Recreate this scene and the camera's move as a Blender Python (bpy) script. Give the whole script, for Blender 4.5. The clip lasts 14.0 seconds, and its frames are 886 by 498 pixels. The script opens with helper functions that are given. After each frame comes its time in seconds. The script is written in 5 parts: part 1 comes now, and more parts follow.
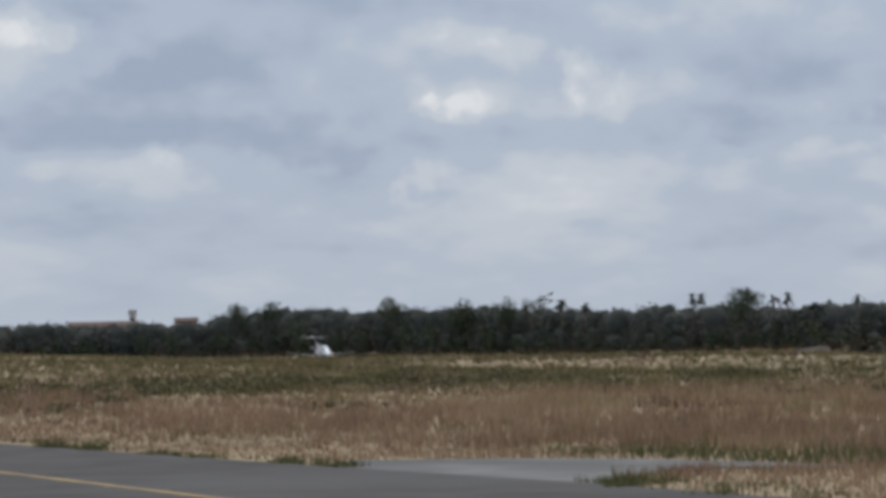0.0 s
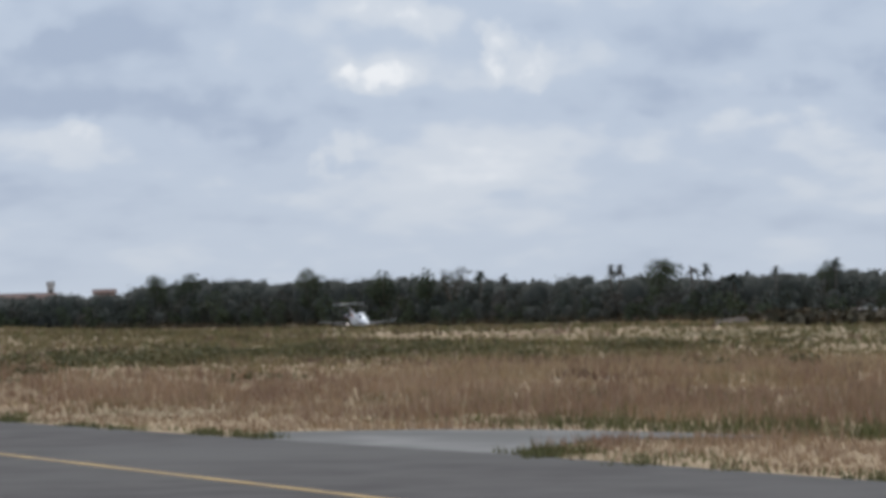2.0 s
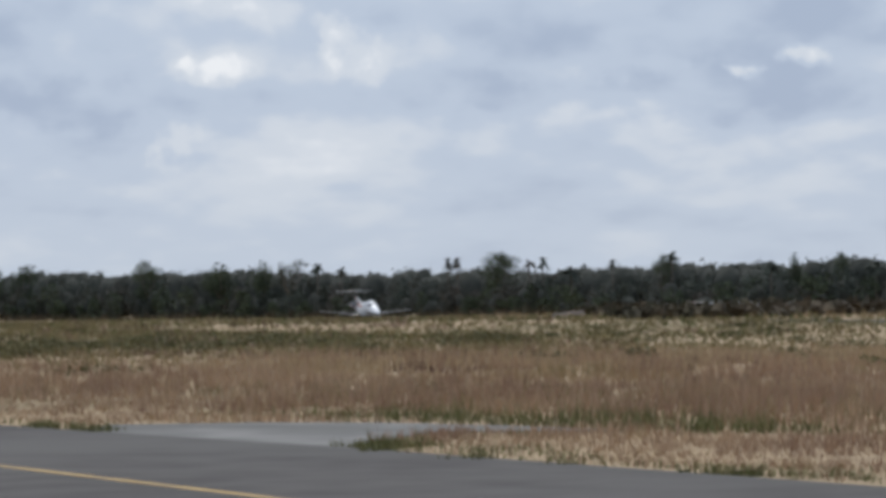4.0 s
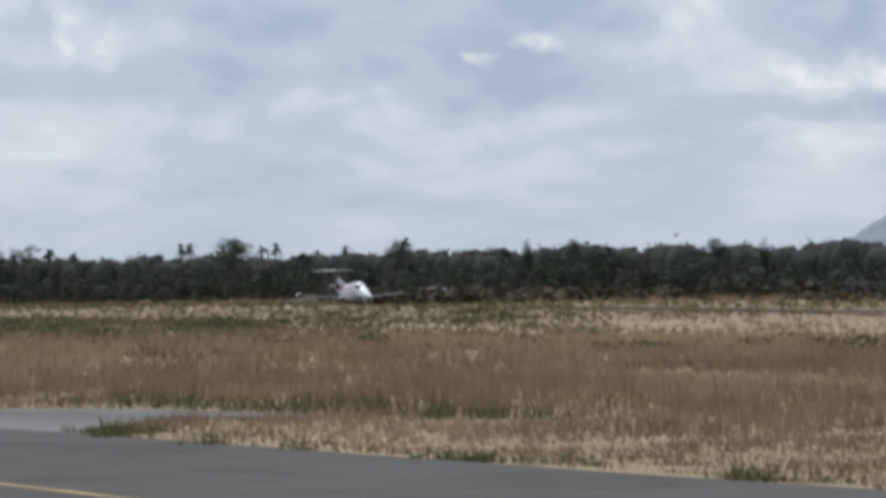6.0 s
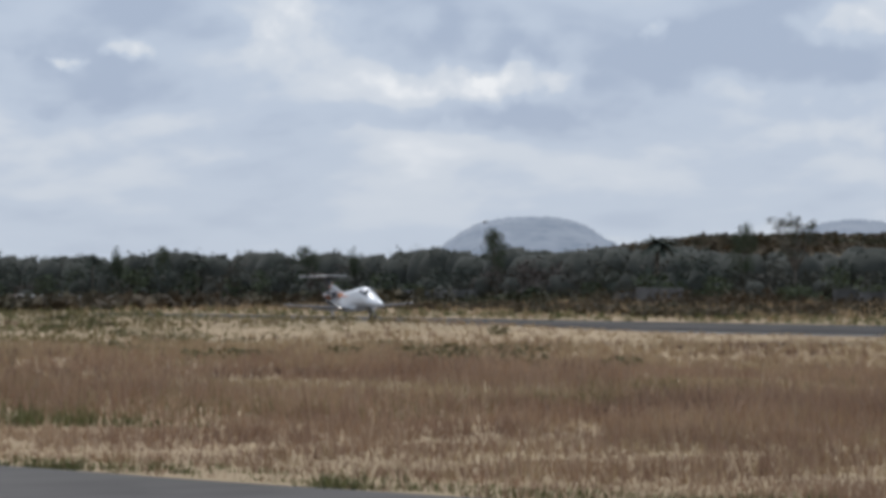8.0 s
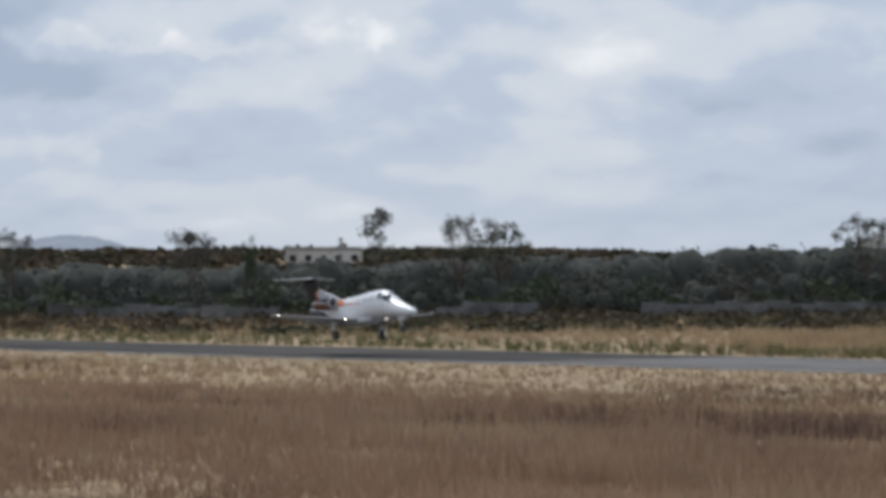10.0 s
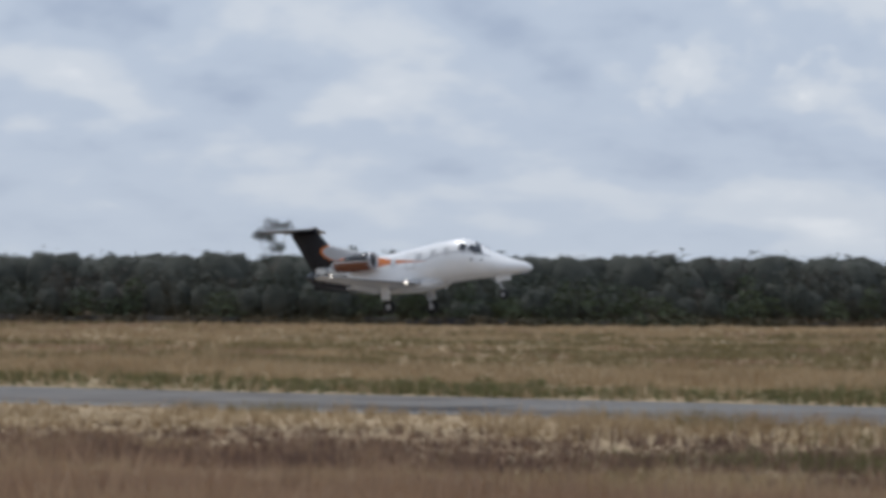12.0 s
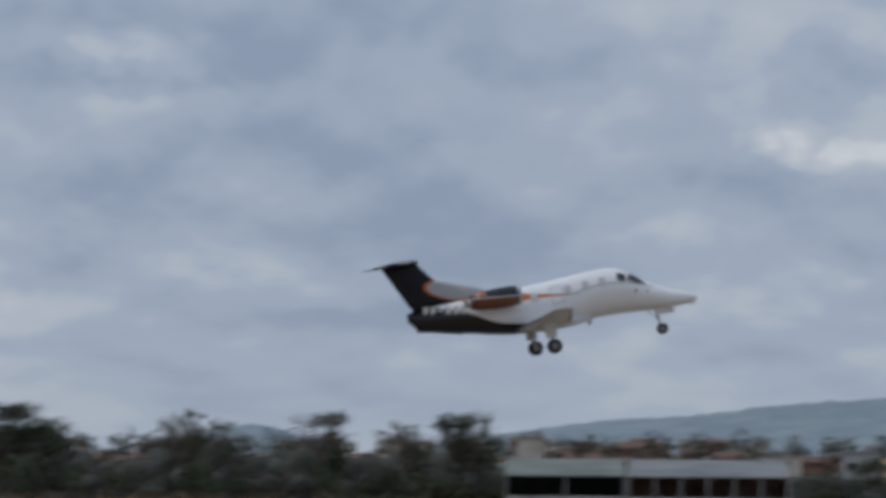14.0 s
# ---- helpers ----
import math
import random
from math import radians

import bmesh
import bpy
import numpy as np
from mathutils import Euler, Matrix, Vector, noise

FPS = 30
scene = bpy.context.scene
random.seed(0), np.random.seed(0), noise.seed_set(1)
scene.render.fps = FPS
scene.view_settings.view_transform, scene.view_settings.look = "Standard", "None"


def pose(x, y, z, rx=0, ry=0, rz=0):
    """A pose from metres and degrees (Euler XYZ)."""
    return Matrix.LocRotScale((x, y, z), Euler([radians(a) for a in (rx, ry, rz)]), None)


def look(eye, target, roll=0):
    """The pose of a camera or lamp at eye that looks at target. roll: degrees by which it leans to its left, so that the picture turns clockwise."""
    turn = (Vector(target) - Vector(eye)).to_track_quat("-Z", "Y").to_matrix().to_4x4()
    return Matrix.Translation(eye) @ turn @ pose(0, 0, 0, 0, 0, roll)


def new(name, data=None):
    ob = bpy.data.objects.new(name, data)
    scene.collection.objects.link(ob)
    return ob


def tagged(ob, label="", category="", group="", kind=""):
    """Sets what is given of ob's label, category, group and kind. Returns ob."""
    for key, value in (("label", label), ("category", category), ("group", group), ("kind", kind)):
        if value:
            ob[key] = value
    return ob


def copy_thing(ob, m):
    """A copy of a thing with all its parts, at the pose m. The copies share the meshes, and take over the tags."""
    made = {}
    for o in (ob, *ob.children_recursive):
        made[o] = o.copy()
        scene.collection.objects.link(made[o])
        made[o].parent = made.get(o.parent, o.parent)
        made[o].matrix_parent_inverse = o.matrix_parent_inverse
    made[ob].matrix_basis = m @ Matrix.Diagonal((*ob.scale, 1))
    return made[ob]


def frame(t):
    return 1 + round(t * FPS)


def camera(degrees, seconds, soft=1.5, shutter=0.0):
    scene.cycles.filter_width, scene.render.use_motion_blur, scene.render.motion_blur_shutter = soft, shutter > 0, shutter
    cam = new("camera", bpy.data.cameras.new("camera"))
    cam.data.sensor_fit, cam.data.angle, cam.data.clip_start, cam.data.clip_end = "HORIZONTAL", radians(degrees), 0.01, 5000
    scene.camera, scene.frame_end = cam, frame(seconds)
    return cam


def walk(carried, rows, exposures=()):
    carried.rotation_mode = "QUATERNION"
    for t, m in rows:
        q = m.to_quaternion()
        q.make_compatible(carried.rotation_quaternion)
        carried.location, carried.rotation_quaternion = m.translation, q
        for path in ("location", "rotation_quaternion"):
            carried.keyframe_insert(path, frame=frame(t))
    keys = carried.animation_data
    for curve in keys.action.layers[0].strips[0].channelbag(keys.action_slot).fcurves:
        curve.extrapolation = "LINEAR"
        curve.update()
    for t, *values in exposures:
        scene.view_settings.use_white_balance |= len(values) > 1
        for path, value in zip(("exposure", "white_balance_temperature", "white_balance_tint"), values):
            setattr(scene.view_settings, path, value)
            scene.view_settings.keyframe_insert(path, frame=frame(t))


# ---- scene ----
EYE = (0.0, 0.0, 5.7)
# seconds, bearing clockwise from +y, tilt up, lean (degrees)
PAN = [
    (0.0, -77.466, 0.888, -1.248),
    (0.5, -77.278, 0.943, -1.313),
    (1.0, -76.975, 0.780, -1.288),
    (1.5, -76.635, 0.419, -1.284),
    (2.0, -76.361, 0.472, -1.295),
    (2.5, -76.022, 0.498, -1.218),
    (2.7, -75.785, 0.446, -1.227),
    (3.4, -75.057, 0.382, -1.182),
    (4.1, -73.954, 0.317, -1.138),
    (4.8, -72.623, 0.253, -1.094),
    (5.0, -72.250, 0.234, -1.190),
    (5.5, -71.439, 0.140, -1.071),
    (6.0, -70.484, 0.068, -1.008),
    (6.5, -69.208, 0.062, -0.879),
    (7.0, -67.774, 0.066, -0.810),
    (7.5, -66.417, 0.120, -0.748),
    (8.0, -64.865, 0.090, -0.690),
    (8.5, -63.325, 0.153, -0.694),
    (9.0, -60.072, 0.110, -0.643),
    (9.2, -58.920, 0.093, -0.612),
    (9.7, -55.937, 0.163, -0.337),
    (10.2, -52.841, 0.256, -0.101),
    (10.8, -48.064, 0.418, 0.182),
    (11.3, -42.728, 0.542, 0.418),
    (11.5, -39.634, 0.434, 0.418),
    (11.6, -38.128, 0.399, 0.418),
    (12.0, -31.474, 0.372, 0.418),
    (12.1, -30.107, 0.383, 0.418),
    (12.2, -28.579, 0.403, 0.418),
    (12.3, -26.865, 0.449, 0.418),
    (12.4, -25.036, 0.527, 0.418),
    (12.5, -23.082, 0.619, 0.418),
    (12.8, -16.992, 1.014, 0.418),
    (13.2, -7.898, 1.444, 0.418),
    (13.5, -0.449, 1.909, 0.418),
    (13.8, 4.870, 2.284, 0.418),
    (13.9, 7.371, 2.497, 0.418),
    (14.0, 10.381, 2.814, 0.418),
]


def aim(bearing, tilt, lean):
    b, e = radians(bearing), radians(tilt)
    way = Vector((math.sin(b) * math.cos(e), math.cos(b) * math.cos(e), math.sin(e)))
    return look(EYE, Vector(EYE) + way * 100, lean)


cam = camera(12.095, 14.0, soft=4.3, shutter=0.12)
walk(cam, [(t, aim(b, e, r)) for t, b, e, r in PAN],
     exposures=[(0.0, -0.24, 6350, 10), (0.8, -0.14, 6350, 10), (1.6, 0.0, 6330, 10), (9.0, 0.0, 6350, 10), (12.5, -0.05, 6330, 10), (13.0, -0.3, 6280, 10), (13.5, -0.46, 6200, 10), (14.0, -0.54, 6130, 10)])


# ---- world, sun ----
SUN_BEARING, SUN_HEIGHT = -75.0, 62.0
world = bpy.data.worlds.new("overcast_sky")
scene.world = world
world.use_nodes = True


def math_node(nt, op, a, b=None, c=None):
    n = nt.nodes.new("ShaderNodeMath")
    n.operation = op
    for i, v in enumerate((a, b, c)):
        if v is None:
            continue
        if isinstance(v, (int, float)):
            n.inputs[i].default_value = v
        else:
            nt.links.new(v, n.inputs[i])
    return n.outputs[0]


# heads of single clouds: bearing, height, half width, half height (degrees), brightness
WEST_HEADS = [(-77.2, 2.86, 0.46, 0.22, 0.8), (-75.4, 3.02, 0.42, 0.46, 0.5), (-76.5, 3.70, 0.62, 0.35, 0.5), (-81.3, 2.17, 0.35, 0.17, 0.5), (-77.7, 1.64, 0.27, 0.31, 0.5), (-83.1, 4.02, 0.54, 0.39, 0.7),
    (-81.8, 3.69, 0.62, 0.19, 0.3), (-70.0, 2.71, 0.22, 0.11, 1.0), (-69.0, 2.89, 0.46, 0.20, 0.8), (-66.7, 3.05, 0.62, 0.54, 0.6), (-75.2, 3.09, 0.46, 0.39, 0.4), (-62.0, 2.98, 0.31, 0.14, 0.8),
    (-63.7, 2.41, 1.00, 0.23, 0.5), (-59.4, 3.05, 0.69, 0.27, 0.5), (-57.6, 3.03, 0.93, 0.15, 0.4), (-64.4, 2.40, 1.39, 0.23, 0.5), (-59.3, 1.85, 0.69, 0.39, 0.4), (-55.3, 3.19, 0.77, 0.19, 0.5)]
EAST_HEADS = [(-23.8, 3.68, 0.69, 0.39, 0.8), (-17.2, 3.51, 0.46, 0.31, 0.8), (-28.3, 2.67, 0.85, 0.35, 0.5), (-26.3, 2.77, 0.46, 0.31, 0.5), (-17.6, 2.51, 0.62, 0.46, 0.5), (-14.9, 3.45, 0.54, 0.35, 0.5),
    (-11.0, 3.71, 0.85, 0.46, 0.5), (15.0, 4.43, 0.46, 0.31, 1.0), (15.8, 4.08, 1.00, 0.15, 0.6), (6.3, 5.56, 1.54, 0.27, 0.5), (-1.0, 3.00, 2.31, 0.12, 0.4), (-2.8, 2.75, 0.62, 0.27, 0.5)]
# long grey cloud bases: bearing, height, half width, half height (degrees)
GREY_BASES = [(-79.2, 2.40, 2.70, 0.35), (-72.7, 2.41, 1.54, 0.31), (-70.1, 2.44, 1.70, 0.35), (-64.7, 2.74, 1.16, 0.42), (-61.2, 2.61, 2.16, 0.35), (-64.6, 1.90, 1.70, 0.19),
    (-42.2, 2.82, 2.31, 0.31), (-27.2, 3.53, 2.16, 0.39), (-21.8, 3.19, 2.93, 0.23), (-2.3, 3.60, 3.24, 0.39), (-4.6, 2.73, 1.70, 0.19), (6.2, 4.95, 1.31, 0.19),
    (15.9, 5.39, 0.85, 0.39)]


def build_sky(tree):
    tree.nodes.clear()
    N, L = tree.nodes.new, tree.links.new
    out, bg = N("ShaderNodeOutputWorld"), N("ShaderNodeBackground")
    bg.inputs["Strength"].default_value = 0.1
    L(bg.outputs[0], out.inputs[0])
    sky = N("ShaderNodeTexSky")
    sky.sky_type, sky.sun_disc = "NISHITA", False
    sky.sun_elevation, sky.sun_rotation = radians(SUN_HEIGHT), radians(SUN_BEARING)
    co = N("ShaderNodeTexCoord")

    def ramp(src, stops):
        r = N("ShaderNodeValToRGB")
        r.color_ramp.interpolation = "EASE"
        e = r.color_ramp.elements
        e[0].position, e[0].color = stops[0]
        e[1].position, e[1].color = stops[-1]
        for p, c in stops[1:-1]:
            k = e.new(p)
            k.color = c
        L(src, r.inputs[0])
        return r.outputs[0]

    def mix(kind, fac, a, b):
        m = N("ShaderNodeMix")
        m.data_type, m.blend_type = "RGBA", kind
        if isinstance(fac, float):
            m.inputs[0].default_value = fac
        else:
            L(fac, m.inputs[0])
        for sock, v in ((m.inputs[6], a), (m.inputs[7], b)):
            if isinstance(v, tuple):
                sock.default_value = v
            else:
                L(v, sock)
        return m.outputs[2]

    sep = N("ShaderNodeSeparateXYZ")
    L(co.outputs["Generated"], sep.inputs[0])
    # the layer seen from below: rows of cells that grow flatter and closer towards the horizon
    lift = math_node(tree, "LOGARITHM", math_node(tree, "MAXIMUM", math_node(tree, "ADD", sep.outputs[2], 0.055), 0.01), 2.718)

    def layer(scale, stretch, up, detail, rough, shift):
        c = N("ShaderNodeCombineXYZ")
        L(sep.outputs[0], c.inputs[0])
        L(sep.outputs[1], c.inputs[1])
        L(math_node(tree, "MULTIPLY_ADD", lift, stretch, up), c.inputs[2])
        m = N("ShaderNodeMapping")
        m.inputs["Scale"].default_value = (scale, scale, scale)
        m.inputs["Location"].default_value = shift
        L(c.outputs[0], m.inputs[0])
        n = N("ShaderNodeTexNoise")
        n.inputs["Scale"].default_value = 1.0
        n.inputs["Detail"].default_value = detail
        n.inputs["Roughness"].default_value = rough
        n.inputs["Distortion"].default_value = 0.0
        L(m.outputs[0], n.inputs[0])
        return n.outputs[0]

    big = layer(13.0, 0.26, 0.0, 4.0, 0.5, (3.1, 0.7, 2.0))
    cell = layer(25.0, 0.2, 0.0, 5.0, 0.46, (9.0, 4.0, 1.0))
    above = layer(25.0, 0.2, 0.012, 5.0, 0.46, (9.0, 4.0, 1.0))
    # tops of the cells catch the light, their bases stay grey
    tone = math_node(tree, "MULTIPLY_ADD", math_node(tree, "SUBTRACT", big, 0.5), 1.0, 0.47)
    tone = math_node(tree, "MULTIPLY_ADD", math_node(tree, "SUBTRACT", cell, 0.5), 0.6, tone)
    tone = math_node(tree, "MULTIPLY_ADD", math_node(tree, "SUBTRACT", cell, above), 0.7, tone)
    # single bright heads and long grey bases, their edges torn by noise
    rag = N("ShaderNodeTexNoise")
    rag.inputs["Scale"].default_value, rag.inputs["Detail"].default_value = 80.0, 6.0
    L(co.outputs["Generated"], rag.inputs[0])
    off = N("ShaderNodeVectorMath")
    off.operation = "MULTIPLY_ADD"
    L(rag.outputs["Color"], off.inputs[0])
    off.inputs[1].default_value, off.inputs[2].default_value = (0.030, 0.030, 0.018), (-0.015, -0.015, -0.009)
    way = N("ShaderNodeVectorMath")
    L(co.outputs["Generated"], way.inputs[0])
    L(off.outputs[0], way.inputs[1])

    def spot(bearing, up, wide, high):
        b, e = radians(bearing), radians(up)
        a = N("ShaderNodeVectorMath")
        a.operation = "SUBTRACT"
        L(way.outputs[0], a.inputs[0])
        a.inputs[1].default_value = (math.sin(b) * math.cos(e), math.cos(b) * math.cos(e), math.sin(e))
        k = N("ShaderNodeVectorMath")
        k.operation = "MULTIPLY"
        L(a.outputs[0], k.inputs[0])
        k.inputs[1].default_value = (1 / radians(wide), 1 / radians(wide), 1 / radians(high))
        d = N("ShaderNodeVectorMath")
        d.operation = "LENGTH"
        L(k.outputs[0], d.inputs[0])
        r = N("ShaderNodeMapRange")
        r.interpolation_type = "SMOOTHSTEP"
        r.inputs[1].default_value, r.inputs[2].default_value = 0.35, 1.5
        r.inputs[3].default_value, r.inputs[4].default_value = 1.0, 0.0
        L(d.outputs["Value"], r.inputs[0])
        return r.outputs[0]

    clot = N("ShaderNodeMapRange")
    clot.inputs[1].default_value, clot.inputs[2].default_value = 0.36, 0.62
    clot.inputs[3].default_value, clot.inputs[4].default_value = 0.12, 0.55
    L(rag.outputs[0], clot.inputs[0])
    for b, e, w, h in GREY_BASES:
        tone = math_node(tree, "MULTIPLY_ADD", spot(b, e, w, h), -0.17, tone)
    for b, e, w, h, gain in WEST_HEADS + EAST_HEADS:
        tone = math_node(tree, "MULTIPLY_ADD", spot(b, e, w, h), math_node(tree, "MULTIPLY", clot.outputs[0], gain), tone)
    col = ramp(tone, [(0.18, (3.9, 4.6, 5.9, 1)), (0.46, (5.0, 5.7, 6.85, 1)), (0.66, (6.3, 6.75, 7.45, 1)), (0.95, (8.6, 8.7, 8.9, 1))])
    # towards the horizon the layers close into a paler veil
    veil = N("ShaderNodeMapRange")
    veil.inputs[1].default_value, veil.inputs[2].default_value = 0.0, 0.035
    veil.inputs[3].default_value, veil.inputs[4].default_value = 0.65, 0.0
    L(sep.outputs[2], veil.inputs[0])
    col = mix("MIX", veil.outputs[0], col, (5.6, 6.2, 7.0, 1))
    # some clear sky between the layers
    col = mix("MIX", 0.06, col, sky.outputs[0])
    L(col, bg.inputs["Color"])


build_sky(world.node_tree)
sun_lamp = new("sun", bpy.data.lights.new("sun", "SUN"))
sun_lamp.data.energy, sun_lamp.data.angle, sun_lamp.data.color = 1.8, radians(12), (1.0, 0.96, 0.9)
b, e = radians(SUN_BEARING), radians(SUN_HEIGHT)
sun_lamp.matrix_world = look((math.sin(b) * math.cos(e) * 500, math.cos(b) * math.cos(e) * 500, math.sin(e) * 500), (0, 0, 0))


# ---- materials ----
def material(name, dark, light, scale=3.0, rough=0.8, metal=0.0, bump=0.0, stain=None, stain_scale=0.15, space="Position",
             island=0.0, spec=0.3, trans=0.0, extra=None):
    """Two tones by noise, a third by coarse noise, and a spread of brightness from piece to piece."""
    m = bpy.data.materials.new(name)
    m.use_nodes = True
    nt = m.node_tree
    N, L = nt.nodes.new, nt.links.new
    bsdf = nt.nodes["Principled BSDF"]
    bsdf.inputs["Roughness"].default_value = rough
    bsdf.inputs["Metallic"].default_value = metal
    bsdf.inputs["Specular IOR Level"].default_value = spec
    geo, co = N("ShaderNodeNewGeometry"), N("ShaderNodeTexCoord")
    src = geo.outputs["Position"] if space == "Position" else co.outputs["Object"]

    def noise_tex(s, detail=5.0):
        n = N("ShaderNodeTexNoise")
        n.inputs["Scale"].default_value, n.inputs["Detail"].default_value = s, detail
        L(src, n.inputs["Vector"])
        return n.outputs[0]

    def stretch(v, lo, hi):
        r = N("ShaderNodeMapRange")
        r.inputs[1].default_value, r.inputs[2].default_value = lo, hi
        L(v, r.inputs[0])
        return r.outputs[0]

    def mix(fac, a, b, kind="MIX"):
        x = N("ShaderNodeMix")
        x.data_type, x.blend_type = "RGBA", kind
        if isinstance(fac, float):
            x.inputs[0].default_value = fac
        else:
            L(fac, x.inputs[0])
        for sock, v in ((x.inputs[6], a), (x.inputs[7], b)):
            if isinstance(v, tuple):
                sock.default_value = (*v, 1)
            else:
                L(v, sock)
        return x.outputs[2]

    fine = noise_tex(scale)
    col = mix(stretch(fine, 0.3, 0.7), dark, light)
    if stain:
        col = mix(stretch(noise_tex(stain_scale), 0.45, 0.68), col, stain)
    if extra:
        col = extra(nt, geo, co, col, mix)
    if island:
        v = N("ShaderNodeMapRange")
        v.inputs[3].default_value, v.inputs[4].default_value = 1 - island, 1 + island
        L(geo.outputs["Random Per Island"], v.inputs[0])
        hsv = N("ShaderNodeHueSaturation")
        L(col, hsv.inputs["Color"])
        L(v.outputs[0], hsv.inputs["Value"])
        col = hsv.outputs[0]
    L(col, bsdf.inputs["Base Color"])
    if bump:
        bm_node = N("ShaderNodeBump")
        bm_node.inputs["Strength"].default_value = bump
        bm_node.inputs["Distance"].default_value = 0.02
        L(fine, bm_node.inputs["Height"])
        L(bm_node.outputs[0], bsdf.inputs["Normal"])
    if trans:
        bsdf.inputs["Transmission Weight"].default_value = trans
    return m


def glow(name, color, strength):
    m = bpy.data.materials.new(name)
    m.use_nodes = True
    b = m.node_tree.nodes["Principled BSDF"]
    b.inputs["Base Color"].default_value = (*color, 1)
    b.inputs["Emission Color"].default_value = (*color, 1)
    b.inputs["Emission Strength"].default_value = strength
    return m


M_SOIL = material("dry_soil", (0.33, 0.24, 0.145), (0.43, 0.32, 0.195), 0.3, 0.95, stain=(0.25, 0.195, 0.11), stain_scale=0.03)
M_STRAW = material("straw_grass", (0.40, 0.297, 0.177), (0.545, 0.413, 0.253), 0.25, 0.9, island=0.06, stain=(0.34, 0.24, 0.135), stain_scale=0.12)
M_RUST = material("rust_grass", (0.25, 0.158, 0.108), (0.42, 0.282, 0.187), 0.35, 0.9, island=0.14, stain=(0.47, 0.335, 0.215), stain_scale=0.2)
M_OLIVE = material("olive_grass", (0.165, 0.135, 0.066), (0.29, 0.238, 0.118), 0.3, 0.9, island=0.22, stain=(0.27, 0.215, 0.115), stain_scale=0.12)
M_WEED = material("dark_dry_weed", (0.088, 0.054, 0.044), (0.195, 0.122, 0.094), 0.4, 0.9, island=0.3, stain=(0.33, 0.225, 0.15), stain_scale=0.35)
M_GREEN = material("green_weed", (0.10, 0.11, 0.042), (0.19, 0.18, 0.075), 1.2, 0.85, island=0.35)
M_ASPHALT = material("apron_asphalt", (0.088, 0.081, 0.077), (0.128, 0.119, 0.112), 0.6, 0.95, bump=0.2, spec=0.1, stain=(0.135, 0.128, 0.12), stain_scale=0.08)
M_RUNWAY = material("runway_asphalt", (0.13, 0.121, 0.115), (0.215, 0.20, 0.188), 0.25, 0.95, spec=0.08, stain=(0.19, 0.185, 0.18), stain_scale=0.05)
M_OVERLAY = material("dark_runway_asphalt", (0.055, 0.052, 0.05), (0.092, 0.086, 0.082), 0.2, 0.95, spec=0.05, stain=(0.115, 0.105, 0.097), stain_scale=0.05)
M_CONCRETE = material("old_concrete", (0.25, 0.245, 0.23), (0.36, 0.35, 0.33), 0.5, 0.9, bump=0.2, stain=(0.16, 0.155, 0.14), stain_scale=0.12)
M_PAD = material("grey_concrete", (0.15, 0.145, 0.135), (0.235, 0.225, 0.21), 0.5, 0.9, bump=0.2, stain=(0.13, 0.125, 0.115), stain_scale=0.2)
M_LINE = material("yellow_paint", (0.42, 0.285, 0.11), (0.53, 0.375, 0.16), 1.5, 0.85, stain=(0.28, 0.2, 0.11), stain_scale=0.5)
M_EDGE = material("white_paint_worn", (0.38, 0.38, 0.38), (0.6, 0.6, 0.58), 0.6, 0.8, stain=(0.2, 0.2, 0.2), stain_scale=0.1)
M_LEAF = material("dark_foliage", (0.050, 0.060, 0.050), (0.088, 0.100, 0.079), 0.12, 0.85, island=0.15, spec=0.12, stain=(0.098, 0.082, 0.072), stain_scale=0.06)
M_LEAF_FRESH = material("green_foliage", (0.050, 0.064, 0.040), (0.088, 0.104, 0.060), 0.15, 0.85, island=0.18, spec=0.12)
M_LEAF_THIN = material("sparse_foliage", (0.05, 0.055, 0.04), (0.10, 0.10, 0.07), 0.6, 0.85, island=0.4)
M_CORE = material("foliage_core_shade", (0.046, 0.050, 0.043), (0.072, 0.075, 0.063), 0.7, 0.95)
M_BARK = material("bark", (0.09, 0.075, 0.06), (0.17, 0.15, 0.125), 2.0, 0.95)

# ---- small builders ----
def part(name, bm, mat, parent=None, label="", smooth=False):
    me = bpy.data.meshes.new(name)
    if smooth:
        for f in bm.faces:
            f.smooth = True
    bm.to_mesh(me)
    bm.free()
    me.materials.append(mat)
    ob = new(name, me)
    if parent is not None:
        ob.parent = parent
    if label:
        tagged(ob, label)
    return ob


def thing(name, label, category, group="", kind="", at=None):
    ob = new(name)
    tagged(ob, label, category, group, kind)
    if at is not None:
        ob.matrix_basis = at
    return ob


def mesh_of(name, verts, faces, mat, parent=None):
    """A mesh from arrays of vertices (n, 3) and of triangles or quads (m, 3 or 4)."""
    me = bpy.data.meshes.new(name)
    verts, faces = np.asarray(verts, np.float32), np.asarray(faces, np.int32)
    k = faces.shape[1]
    me.vertices.add(len(verts))
    me.vertices.foreach_set("co", verts.ravel())
    me.loops.add(faces.size)
    me.loops.foreach_set("vertex_index", faces.ravel())
    me.polygons.add(len(faces))
    me.polygons.foreach_set("loop_start", np.arange(0, faces.size, k, dtype=np.int32))
    me.polygons.foreach_set("loop_total", np.full(len(faces), k, np.int32))
    me.update(calc_edges=True)
    me.validate()
    me.materials.append(mat)
    ob = new(name, me)
    if parent is not None:
        ob.parent = parent
    return ob


